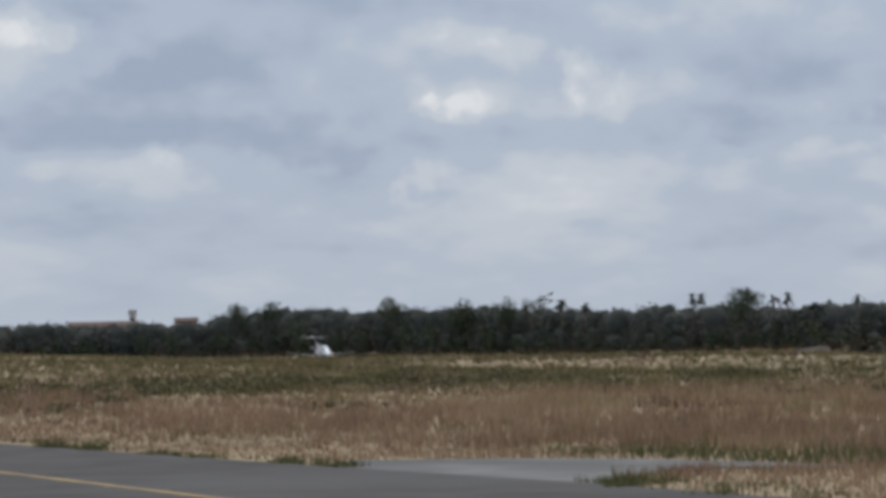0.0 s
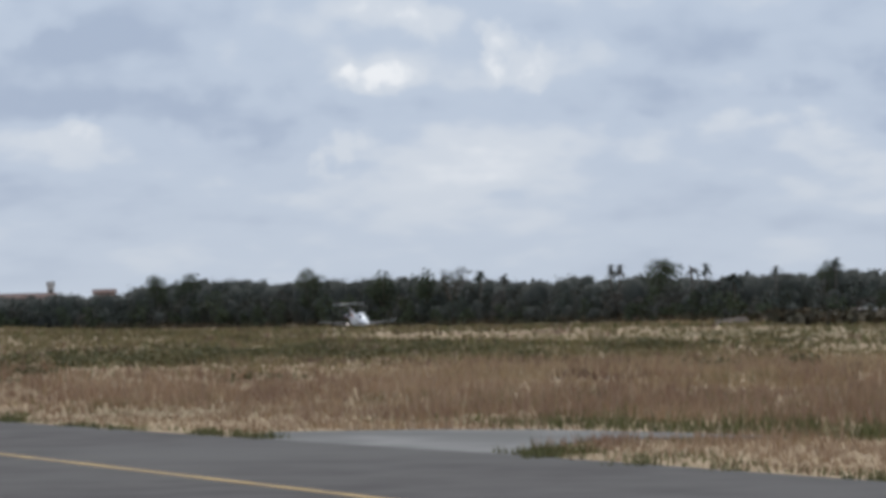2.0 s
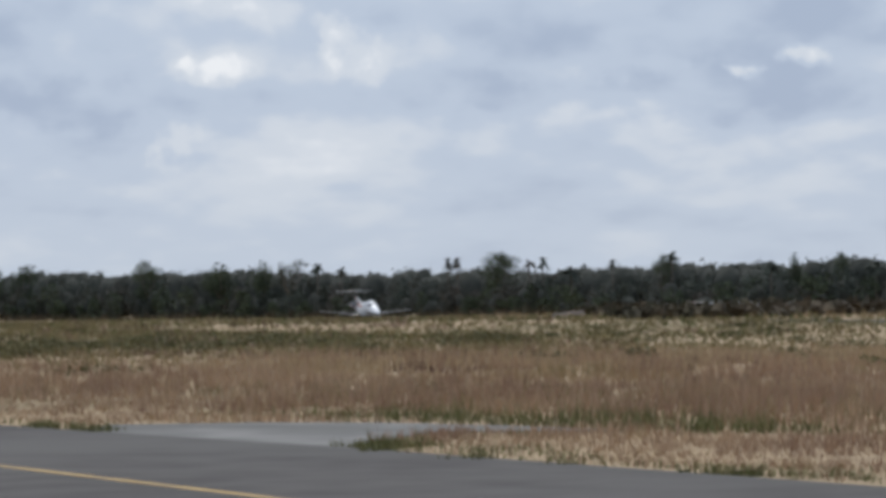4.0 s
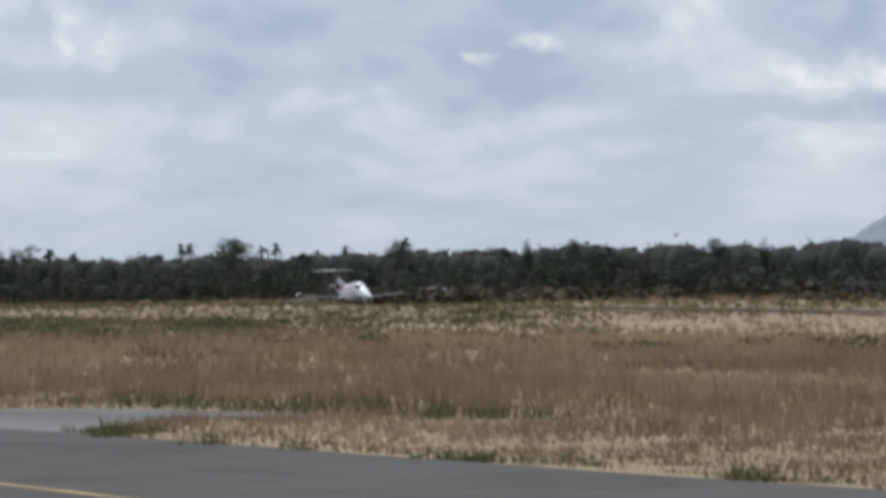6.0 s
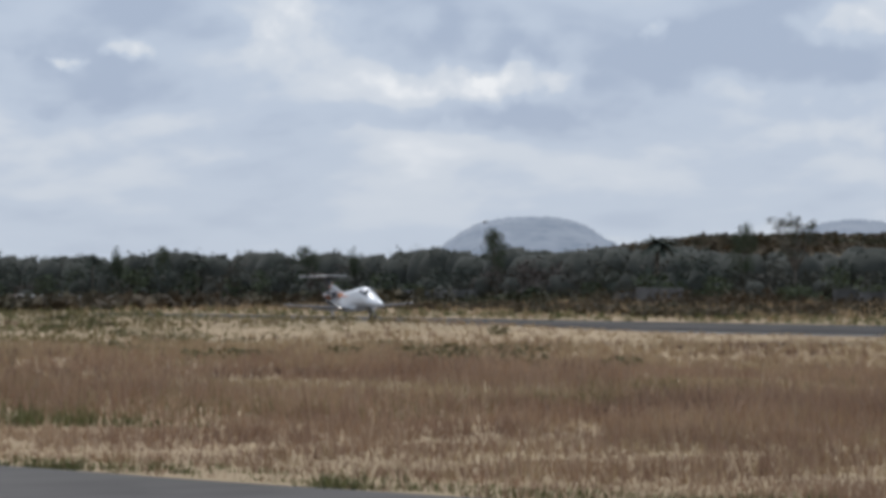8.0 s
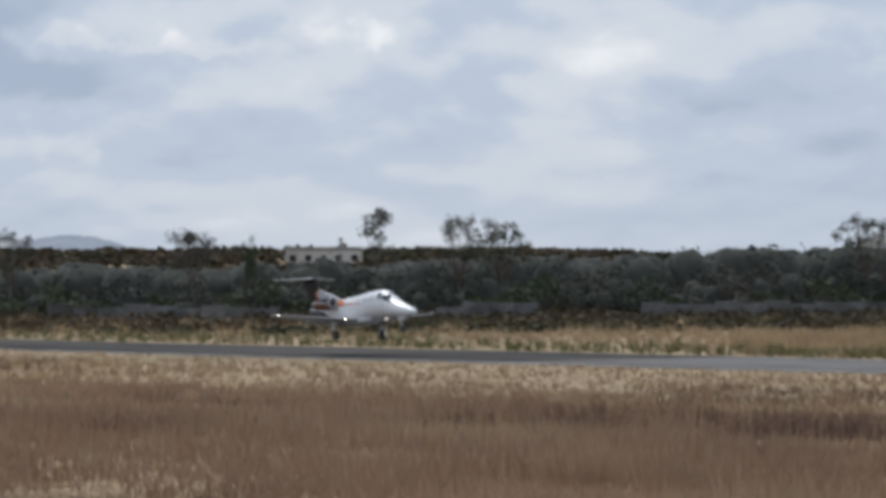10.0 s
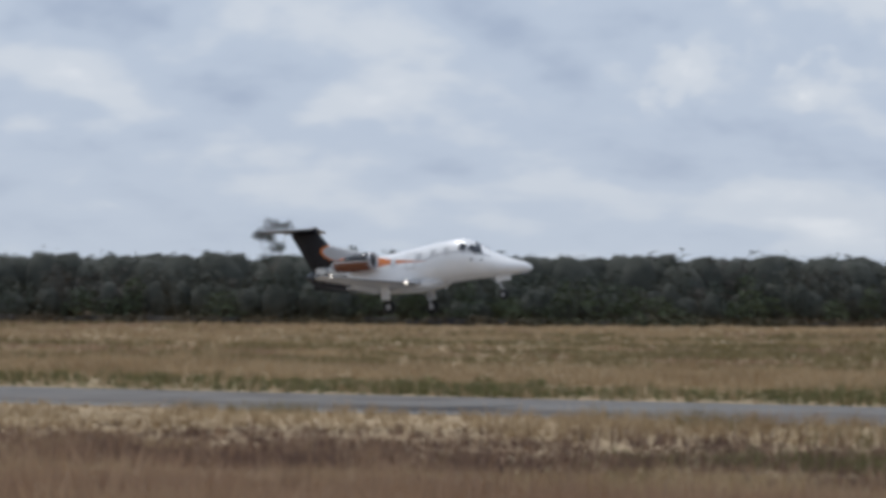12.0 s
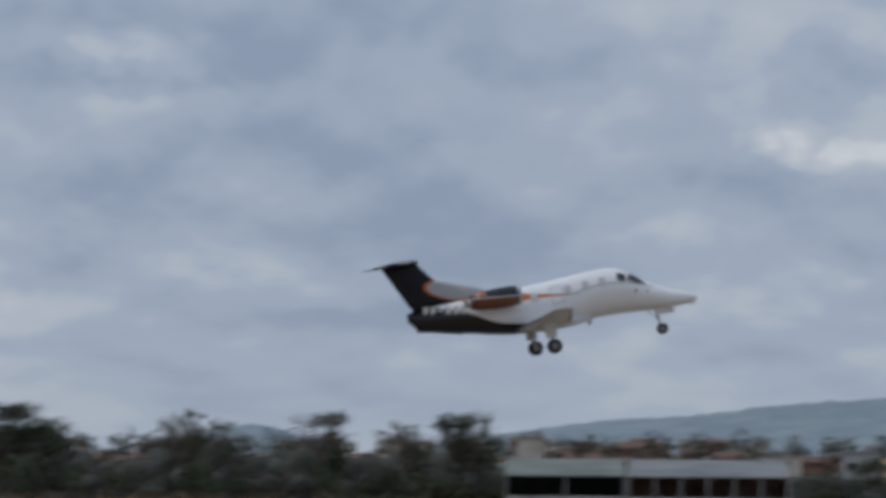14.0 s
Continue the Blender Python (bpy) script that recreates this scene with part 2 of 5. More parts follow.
def add_box(bm, size, at=(0, 0, 0), turn=None, bevel=0.0):
    m = Matrix.Translation(at) @ (turn or Matrix()) @ Matrix.Diagonal((*size, 1))
    made = bmesh.ops.create_cube(bm, size=1, matrix=m)["verts"]
    if bevel:
        edges = list({e for v in made for e in v.link_edges})
        bmesh.ops.bevel(bm, geom=edges, offset=bevel, segments=1, affect="EDGES")


def add_tube(bm, points, radii, sides=8, cap=True):
    """A tube along points with a radius at each."""
    rings = []
    for i, p in enumerate(points):
        p = Vector(p)
        d = Vector(points[min(i + 1, len(points) - 1)]) - Vector(points[max(i - 1, 0)])
        q = d.to_track_quat("Z", "Y")
        rings.append([bm.verts.new(p + q @ Vector((math.cos(2 * math.pi * k / sides) * radii[i], math.sin(2 * math.pi * k / sides) * radii[i], 0)))
                      for k in range(sides)])
    for a, b in zip(rings, rings[1:]):
        for k in range(sides):
            bm.faces.new((a[k], a[(k + 1) % sides], b[(k + 1) % sides], b[k]))
    if cap:
        bm.faces.new(rings[0][::-1])
        bm.faces.new(rings[-1])


def smooth_step(v, a, b):
    t = np.clip((np.asarray(v, float) - a) / (b - a), 0, 1)
    return t * t * (3 - 2 * t)


RUNWAY_TURN = math.tan(radians(1.5))


def ground_height(x, y):
    """The height of the ground: the apron stands above the field, and the land falls away past the runway's far end."""
    x, y = np.asarray(x, float), np.asarray(y, float)
    up = 2.2 * (1 - smooth_step(y, 32, 120))
    yr = y - RUNWAY_TURN * x
    bearing, dist = np.degrees(np.arctan2(x, np.maximum(y, 1))), np.hypot(x, y)
    fall = -(0.55 * smooth_step(-x, 380, 540) + 2.85 * smooth_step(-x, 470, 900)) * smooth_step(y, 40, 110)
    swell = 0.18 * np.sin(x * 0.045 + 1.3) * np.sin(y * 0.06 + x * 0.011) * smooth_step(np.abs(yr - 158), 16, 40) * smooth_step(y, 35, 60) * (1 - 0.7 * smooth_step(y, 170, 200))
    rise = (7.7 * smooth_step(dist, 470, 860) - fall * smooth_step(dist, 470, 700) + 3.0 * smooth_step(dist, 900, 2500)) * smooth_step(bearing, -66.5, -60.8) * (1 - smooth_step(bearing, -53, -44))
    rise = rise + 5.5 * smooth_step(dist, 580, 1150) * smooth_step(bearing, -20, -13) * (1 - smooth_step(dist, 1500, 3000))
    swale = np.interp(-x, (235, 248, 262, 277, 300, 390, 470, 560, 690, 820, 1000), (0, 0.12, 0.45, 0.75, 0.8, 0.8, 0.8, 0.72, 0.55, 0.4, 0.0))
    crest = swale * smooth_step(yr, 84, 132) * (1 - smooth_step(yr, 139, 147.0))
    return up + fall + swell + rise + crest


def on_ground(bearing, distance):
    b = radians(bearing)
    x, y = math.sin(b) * distance, math.cos(b) * distance
    return x, y, float(ground_height(x, y))


def apron_edge(x):
    return 35.6 + 0.182 * x


PAD = [(-95.0, 18.3), (-98.5, 19.6), (-97.0, 22.8), (-94.5, 25.2), (-90.5, 27.0), (-85.5, 28.4), (-88.0, 25.0), (-86.0, 23.4), (-81.0, 20.9)]


def in_pad(x, y):
    inside = np.zeros(np.shape(x), bool)
    for (x0, y0), (x1, y1) in zip(PAD, PAD[1:] + PAD[:1]):
        cross = ((y0 > y) != (y1 > y)) & (x < (x1 - x0) * (y - y0) / (y1 - y0 + 1e-9) + x0)
        inside ^= cross
    return inside


# ---- the ground ----
def build_ground():
    def axis(dense_lo, dense_hi, step, far_lo, far_hi):
        mid = np.arange(dense_lo, dense_hi + step, step)
        lo = dense_lo - np.geomspace(step, dense_lo - far_lo, 30)
        hi = dense_hi + np.geomspace(step, far_hi - dense_hi, 30)
        return np.concatenate([lo[::-1], mid, hi])
    xs, ys = axis(-900, 160, 7.0, -4900, 4900), axis(-60, 560, 5.0, -4900, 4900)
    X, Y = np.meshgrid(xs, ys)
    Z = ground_height(X, Y)
    n = len(xs)
    v = np.stack([X.ravel(), Y.ravel(), Z.ravel()], 1)
    i = (np.arange(len(ys) - 1)[:, None] * n + np.arange(n - 1)[None]).ravel()
    ob = mesh_of("ground", v, np.stack([i, i + 1, i + n + 1, i + n], 1), M_SOIL)
    for p in ob.data.polygons:
        p.use_smooth = True
    tagged(ob, "dry grassland soil of an airfield", "ground", kind="structure")


def strip(name, mat, label, x0, x1, y0, y1, step=12.0, lift=0.03, category="runway"):
    xs = np.arange(x0, x1 + step, step)
    rows = []
    for y in (y0, (y0 + y1) / 2, y1):
        ys = y + RUNWAY_TURN * xs
        rows.append(np.stack([xs, ys, ground_height(xs, ys) + lift], 1))
    low = [r - (0, 0, 0.25) for r in (rows[0], rows[2])]
    v = np.concatenate(rows + low)
    n = len(xs)
    i = np.arange(n - 1)
    f = [np.stack([i + a * n, i + 1 + a * n, i + 1 + b * n, i + b * n], 1) for a, b in ((0, 1), (1, 2), (3, 0), (2, 4))]
    ob = mesh_of(name, v, np.concatenate(f), mat)
    return tagged(ob, label, category, kind="structure")


def build_paving():
    strip("runway", M_RUNWAY, "grey worn asphalt runway", -1000, 900, 148.5, 170.5)
    strip("runway_overlay", M_OVERLAY, "darker resurfaced stretch of the runway", -1000, -196, 148.7, 170.3, lift=0.034)
    strip("runway_edge_line", M_EDGE, "faded white runway edge line", -1000, 900, 149.6, 150.2, lift=0.04, category="marking")
    bm = bmesh.new()
    xs = [-480, -380, -300, -220, -160, -120, -100, -80, -60, -40, -20, 0, 20, 60]
    top = [bm.verts.new((x, apron_edge(x) + 0.25 * math.sin(x * 1.7), 2.24)) for x in xs]
    low = [bm.verts.new((x, apron_edge(x) + 0.25 * math.sin(x * 1.7), 2.05)) for x in xs]
    near = [bm.verts.new((x, -120, 2.24)) for x in xs]
    for k in range(len(xs) - 1):
        bm.faces.new((near[k], near[k + 1], top[k + 1], top[k]))
        bm.faces.new((top[k], top[k + 1], low[k + 1], low[k]))
    tagged(part("apron", bm, M_ASPHALT), "dark grey asphalt apron of the airfield", "apron", kind="structure")
    bm = bmesh.new()
    a, b = Vector((-165.5, 2.34, 2.246)), Vector((-19.5, 20.77, 2.246))
    side = Vector((-(b - a).y, (b - a).x, 0)).normalized() * 0.13
    for k in range(20):
        p, q = a.lerp(b, k / 20), a.lerp(b, (k + 1) / 20)
        bm.faces.new([bm.verts.new(p - side), bm.verts.new(q - side), bm.verts.new(q + side), bm.verts.new(p + side)])
    tagged(part("taxi_line", bm, M_LINE), "yellow painted taxi line on the apron", "marking", kind="structure")
    bm = bmesh.new()
    hi = [bm.verts.new((x, y, 2.236)) for x, y in PAD]
    lo = [bm.verts.new((x, y, 2.0)) for x, y in PAD]
    bm.faces.new(hi)
    for k in range(len(PAD)):
        bm.faces.new((hi[k - 1], lo[k - 1], lo[k], hi[k]))
    bmesh.ops.recalc_face_normals(bm, faces=bm.faces)
    tagged(part("concrete_pad", bm, M_PAD), "weathered concrete pad beside the apron", "pavement", kind="structure")


build_ground()
build_paving()

# ---- grass ----
def grass_patch(name, mat, label, x, y, tall, wide, blades, rng):
    """Tufts of leaning blades at the points x, y, as one object."""
    n = len(x)
    z = ground_height(x, y) - 0.03
    a = rng.uniform(0, 2 * np.pi, (n, blades))
    r = rng.uniform(0.02, 0.28, (n, blades))
    bx, by = x[:, None] + np.cos(a) * r, y[:, None] + np.sin(a) * r
    h = tall[:, None] * rng.uniform(0.55, 1.15, (n, blades))
    lean = rng.uniform(0.05, 0.55, (n, blades)) * h
    la = a + rng.normal(0, 0.7, (n, blades))
    w = wide[:, None] * rng.uniform(0.6, 1.3, (n, blades)) / 2
    fa = rng.uniform(0, np.pi, (n, blades))
    zz = np.repeat(z[:, None], blades, 1)
    p0 = np.stack([bx - np.cos(fa) * w, by - np.sin(fa) * w, zz], -1)
    p1 = np.stack([bx + np.cos(fa) * w, by + np.sin(fa) * w, zz], -1)
    p2 = np.stack([bx + np.cos(la) * lean, by + np.sin(la) * lean, zz + h], -1)
    v = np.stack([p0, p1, p2], 2).reshape(-1, 3)
    ob = mesh_of(name, v, np.arange(len(v)).reshape(-1, 3), mat)
    return tagged(ob, label, "grass", kind="stuff")


def field_noise(x, y, size, seed):
    """Smooth noise between -1 and 1 with patches about that many metres wide."""
    g = np.random.default_rng(seed).uniform(-1, 1, (256, 256))
    u, v = x / size + 1000.0, y / size + 1000.0
    i, j = np.floor(u).astype(int), np.floor(v).astype(int)
    a, b = u - i, v - j
    a, b = a * a * (3 - 2 * a), b * b * (3 - 2 * b)
    at = lambda p, q: g[p % 256, q % 256]
    return (at(i, j) * (1 - a) + at(i + 1, j) * a) * (1 - b) + (at(i, j + 1) * (1 - a) + at(i + 1, j + 1) * a) * b


def build_grass():
    rng = np.random.default_rng(5)
    n, far = 235000, 60000
    d = np.append(np.exp(rng.uniform(np.log(50), np.log(640), n)), rng.uniform(195, 480, far))
    b = np.radians(np.append(rng.uniform(-86, 15, n), rng.uniform(-50, 13, far)))
    x, y = np.sin(b) * d, np.cos(b) * d
    yr = y - RUNWAY_TURN * x
    keep = (y > apron_edge(x) + 0.4 + 0.5 * field_noise(x, y, 1.5, 9)) & ~((yr > 148.0) & (yr < 171.2 - 7.5 * smooth_step(x, -75, -15))) & ~in_pad(x, y)
    x, y, d, yr = x[keep], y[keep], d[keep], yr[keep]
    n = len(x)
    coarse = field_noise(x, y, 31, 1) * 0.6 + field_noise(x, y, 11, 2) * 0.55 + field_noise(x, y, 4.3, 3) * 0.42
    other = field_noise(x, y, 24, 4) * 0.45 + field_noise(x, y, 8, 5) * 0.55 + field_noise(x, y, 3.4, 6) * 0.48
    lump = field_noise(x, y, 4.2, 7) * 0.6 + field_noise(x, y, 1.8, 8) * 0.5
    fuzz = rng.normal(0, 0.05, n)
    edge = y - apron_edge(x)
    north, west = yr > 171, smooth_step(-x, 160, 330)
    near_south = ~north & (x > -260)
    east = smooth_step(x, -190, -110)
    # west of the pad the field lies in bands along a shallow drain: yellow-green beyond it, dark scrub in it, straw before it
    drain = 0.63 * x + 0.78 * y + 105 + 9 * coarse + 5 * other + 40 * fuzz
    banded = ~north & (x < -150 + 25 * coarse)
    pick = rng.random(n)
    green = (north & (yr < 188 + 6 * other) & (pick < 0.75)) \
        | ((edge < 1.2 + 1.6 * (other + 0.5)) & (pick < 0.7)) \
        | ((np.abs(y - 28.6 - 0.3 * (x + 90)) < 1.5 + lump) & (x > -104) & (x < -79)) \
        | (banded & (np.abs(drain) < 13) & (pick < 0.42)) | (banded & (drain < -13) & (pick < 0.16 + 0.2 * (coarse > 0.1))) \
        | (~banded & ~north & (yr > 105) & (yr < 138) & (coarse + 2 * fuzz > 0.5) & (pick < 0.55))
    rust = ~green & np.where(north, (yr > 240) & (yr < 385) & (other + fuzz > 0.42),
                             np.where(banded, (drain > 26) & (pick > 0.78 - 0.4 * other),
                                      other + fuzz + 0.62 * near_south * smooth_step(136 - yr, 2, 14) * smooth_step(y, 40, 58) * smooth_step(x, -200, -110) > 0.34))
    rust = rust | (~green & ~north & (edge < 26) & (pick > 0.32))
    olive = ~green & ~rust & np.where(north, (np.abs(yr - 306 - 10 * other) < 76) & (coarse + fuzz > -0.6 * east + 0.15),
                                      np.where(banded, (drain < 13) | (np.abs(drain - 19) < 7 * (1 + coarse)), coarse + fuzz > 0.24))
    dark = ~green & ~north & (yr < 131 + 3 * other) & (edge > 20) & (pick > 0.12) \
        & (other + 0.4 * coarse + 2 * fuzz + 1.0 * smooth_step(y, 62, 92) * smooth_step(x, -150, -95) > 0.5)
    rust, olive = rust & ~dark, olive & ~dark
    straw = ~green & ~rust & ~olive & ~dark
    tall = 0.40 * (1 + 0.85 * lump + 0.3 * coarse) * rng.uniform(0.7, 1.25, n)
    tall = np.clip(tall, 0.1, 0.95) * (0.5 + 0.5 * smooth_step(edge, 2.0, 14.0)) * np.where(rust & ~north, 1.3, 1.0)
    tall = np.where((yr > 128) & (yr < 149), np.minimum(tall, 0.55) * (0.55 + 0.6 * smooth_step(-x, 255, 300) + 1.1 * smooth_step(x, -130, -70)), tall)
    tall = np.where(north & (yr < 235), tall * 1.5, tall)
    wide = 0.014 + 0.0003 * d
    for name, mat, label, sel in (("straw_grass", M_STRAW, "tall dry straw-coloured grass of the airfield", straw),
                                  ("rust_grass", M_RUST, "reddish brown seeding dry grass", rust),
                                  ("dark_weeds", M_WEED, "dark brown dead weeds standing in the grass", dark),
                                  ("olive_grass", M_OLIVE, "olive half-dry grass patches", olive),
                                  ("green_weeds", M_GREEN, "low green weeds along the pavement edges", green)):
        grass_patch(name, mat, label, x[sel], y[sel], tall[sel], wide[sel], 5, rng)
    # weeds in the joint between the apron and the pad and along the apron's edge
    x = rng.uniform(-130, -40, 1500)
    x = x[field_noise(x, x * 0, 1.7, 12) > 0.05]
    y = apron_edge(x) + rng.normal(0.15, 0.18, len(x)) + 0.25 * np.sin(x * 1.7)
    x, y = np.append(x, rng.normal(-81.7, 0.35, 90)), np.append(y, rng.normal(22.1, 0.4, 90))
    grass_patch("edge_weeds", M_GREEN, "green weeds in the joint along the apron", x, y, rng.uniform(0.1, 0.3, len(x)), np.full(len(x), 0.05), 7, rng)


build_grass()

# ---- woods and trees ----
def leaf_cloud(centres, radii, count, size, rng, hollow=0.45):
    """Leaf quads scattered through ellipsoids: arrays of vertices and quads."""
    which = rng.integers(0, len(centres), count)
    d = rng.normal(size=(count, 3))
    d /= np.linalg.norm(d, axis=1)[:, None]
    r = (hollow ** 3 + (1 - hollow ** 3) * rng.random(count)) ** (1 / 3)
    p = centres[which] + d * radii[which] * (r * rng.uniform(0.85, 1.15, count))[:, None]
    u = rng.normal(size=(count, 3))
    u /= np.linalg.norm(u, axis=1)[:, None]
    w = np.cross(u, rng.normal(size=(count, 3)))
    w /= np.linalg.norm(w, axis=1)[:, None] + 1e-9
    s = (size * rng.uniform(0.6, 1.4, count))[:, None]
    v = np.stack([p - u * s, p + w * s * 0.7, p + u * s, p - w * s * 0.7], 1).reshape(-1, 3)
    return v, np.arange(count * 4).reshape(-1, 4)


# the wood's front: bearing, distance, height of the shrubs' tops above the field
FRONT = [(-90, 1080, 10.0), (-83, 1020, 8.6), (-80.8, 985, 8.8), (-79.8, 975, 11.6), (-76.5, 880, 10.4), (-73, 760, 8.9), (-69, 620, 8.1), (-65, 520, 7.0), (-61, 455, 6.1),
         (-57, 430, 6.0), (-53, 440, 7.0), (-48, 465, 8.3), (-42, 480, 8.4), (-36, 488, 8.5), (-30, 490, 8.8), (-24, 515, 8.7), (-19, 515, 9.6),
         (-13, 505, 8.4), (-8, 508, 8.3), (-3, 515, 7.8), (-0.5, 515, 7.0), (2, 515, 6.2), (3.4, 508, 6.6), (4.2, 503, 9.0), (5.3, 503, 8.8), (5.6, 502, 4.6), (6.3, 500, 4.6), (6.7, 500, 7.0), (7.6, 500, 6.2), (8.9, 500, 6.4), (9.2, 500, 5.0), (9.8, 500, 5.0), (10.2, 500, 6.6), (10.7, 500, 6.2), (11.4, 512, 3.2), (18, 520, 3.0)]


def front(b):
    f = np.array(FRONT)
    return np.interp(b, f[:, 0], f[:, 1]), np.interp(b, f[:, 0], f[:, 2])


def build_woods():
    rng = np.random.default_rng(11)
    for name, mat, label, share, seed in (("woodland", M_LEAF, "dense dark green thorn woodland behind the airfield", 1.0, 3),
                                          ("undergrowth", M_LEAF_FRESH, "greener scrub along the edge of the wood", 0.0, 4)):
        rng = np.random.default_rng(seed)
        V, F, n0, cores = [], [], 0, []
        b = -90.0
        while b < 17.0:
            D, H = front(b)
            step = math.degrees(2.6 / D)
            rows = 6 if share else 1
            for row in range(rows):
                if not share and rng.random() < 0.45:
                    continue
                bb = b + rng.uniform(-0.5, 0.5) * step
                dd = D + (row * 11 + rng.uniform(-4, 4) if share else rng.uniform(-7, -3))
                x, y, z = on_ground(bb, dd)
                h = H * (rng.uniform(0.3, 0.72) if not share else rng.uniform(0.4, 0.85) if row < 2 else rng.uniform(0.84, 1.03))
                h *= (0.995 if bb < -22 else 1.03) + (0.012 if -52 < bb < -22 else 0.03 if bb < -22 else 0.075) * (math.sin(bb * 2.1) + math.sin(bb * 5.3 + 1))
                w = (rng.uniform(1.8, 3.2) if row < 2 else rng.uniform(2.8, 4.2)) if share else rng.uniform(1.4, 3.0)
                c = np.array([[x, y, z + h * 0.36], [x + rng.normal(0, 1), y + rng.normal(0, 1), z + h * 0.72]])
                r = np.array([[w, w, h * 0.38], [w * 0.75, w * 0.75, h * 0.3]])
                v, f = leaf_cloud(c, r, 200 if row < 2 else 130 if row < 4 else 85, 0.17 + 0.00016 * D, rng)
                V.append(v)
                F.append(f + n0)
                n0 += len(v)
                cores.append((x, y, z, h, w, row))
            b += step
        ob = mesh_of(name, np.concatenate(V), np.concatenate(F), mat)
        tagged(ob, label, "trees", kind="stuff")
        if share:
            # solid lumps added inside the shrubs, coloured darker as the shade among twigs
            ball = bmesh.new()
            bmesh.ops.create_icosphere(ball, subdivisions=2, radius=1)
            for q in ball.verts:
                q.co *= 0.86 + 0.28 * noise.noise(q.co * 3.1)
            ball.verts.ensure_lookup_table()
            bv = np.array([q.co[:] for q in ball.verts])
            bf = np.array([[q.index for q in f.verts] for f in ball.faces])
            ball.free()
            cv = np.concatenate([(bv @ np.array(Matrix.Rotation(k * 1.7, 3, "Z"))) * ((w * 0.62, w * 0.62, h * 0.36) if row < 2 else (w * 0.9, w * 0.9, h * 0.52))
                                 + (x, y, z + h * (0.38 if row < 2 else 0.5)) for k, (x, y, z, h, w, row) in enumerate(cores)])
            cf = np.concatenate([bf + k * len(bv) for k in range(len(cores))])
            tagged(mesh_of("shrub_cores", cv, cf, M_CORE), "solid cores in the woodland shrubs, coloured as inner shade", "trees", kind="stuff")


build_woods()

# ---- the jet ----
def livery(nt, geo, co, col, mix):
    """White forward, black aft and below, an orange sweep between, as painted on the hull."""
    sep = nt.nodes.new("ShaderNodeSeparateXYZ")
    nt.links.new(co.outputs["Object"], sep.inputs[0])
    x, y, z = sep.outputs

    def curve(points):
        n = nt.nodes.new("ShaderNodeFloatCurve")
        c = n.mapping.curves[0]
        pts = [((px + 7) / 14, pz / 5) for px, pz in points]
        c.points[0].location, c.points[1].location = pts[0], pts[-1]
        for p in pts[1:-1]:
            c.points.new(*p)
        n.mapping.update()
        nt.links.new(math_node(nt, "MULTIPLY", math_node(nt, "ADD", x, 7.0), 1 / 14), n.inputs["Value"])
        return math_node(nt, "MULTIPLY", n.outputs[0], 5.0)

    black_top = curve([(-7, 2.62), (-4.6, 2.58), (-3.9, 2.42), (-3.2, 2.2), (-2.6, 1.9), (-1.9, 1.55), (-1.0, 1.33), (-0.2, 1.18), (0.3, 1.0), (0.5, 0.0), (7, 0.0)])
    orange_mid = curve([(-7, 2.6), (-3.0, 2.72), (-1.4, 2.42), (-0.5, 2.3), (0.4, 2.2), (1.6, 2.06), (7, 1.95)])
    orange_half = curve([(-7, 0.0), (-3.2, 0.0), (-3.0, 0.2), (-1.2, 0.2), (-0.4, 0.1), (0.8, 0.03), (1.6, 0.0), (7, 0.0)])
    grey_line = curve([(-7, 0.0), (1.2, 2.12), (2.2, 2.28), (3.2, 2.22), (4.0, 2.0), (4.6, 1.8), (7, 1.2)])
    silver = math_node(nt, "LESS_THAN", math_node(nt, "ABSOLUTE", math_node(nt, "SUBTRACT", z, grey_line)), 0.035)
    silver = math_node(nt, "MULTIPLY", silver, math_node(nt, "GREATER_THAN", x, 1.2))
    silver = math_node(nt, "MULTIPLY", silver, math_node(nt, "LESS_THAN", x, 4.4))
    col = mix(silver, col, (0.45, 0.46, 0.48))
    orange = math_node(nt, "LESS_THAN", math_node(nt, "ABSOLUTE", math_node(nt, "SUBTRACT", z, orange_mid)), orange_half)
    col = mix(orange, col, (0.55, 0.16, 0.035))
    black = math_node(nt, "LESS_THAN", z, black_top)
    return mix(black, col, (0.008, 0.008, 0.011))


def fin_livery(nt, geo, co, col, mix):
    """Black fin with an orange border round the silver root fairing."""
    sep = nt.nodes.new("ShaderNodeSeparateXYZ")
    nt.links.new(co.outputs["Object"], sep.inputs[0])
    x, y, z = sep.outputs
    dx = math_node(nt, "MULTIPLY", math_node(nt, "ADD", x, 2.9), 1 / 1.45)
    dz = math_node(nt, "MULTIPLY", math_node(nt, "SUBTRACT", math_node(nt, "ADD", z, math_node(nt, "MULTIPLY", math_node(nt, "ADD", x, 2.9), 0.2)), 3.0), 1 / 0.44)
    r = math_node(nt, "SQRT", math_node(nt, "ADD", math_node(nt, "MULTIPLY", dx, dx), math_node(nt, "MULTIPLY", dz, dz)))
    fore = math_node(nt, "LESS_THAN", x, -2.9)
    out = math_node(nt, "MULTIPLY", math_node(nt, "GREATER_THAN", r, 0.93), fore)
    far = math_node(nt, "MULTIPLY", math_node(nt, "GREATER_THAN", r, 1.03), fore)
    col = mix(out, col, (0.55, 0.16, 0.035))
    return mix(far, col, (0.010, 0.010, 0.014))


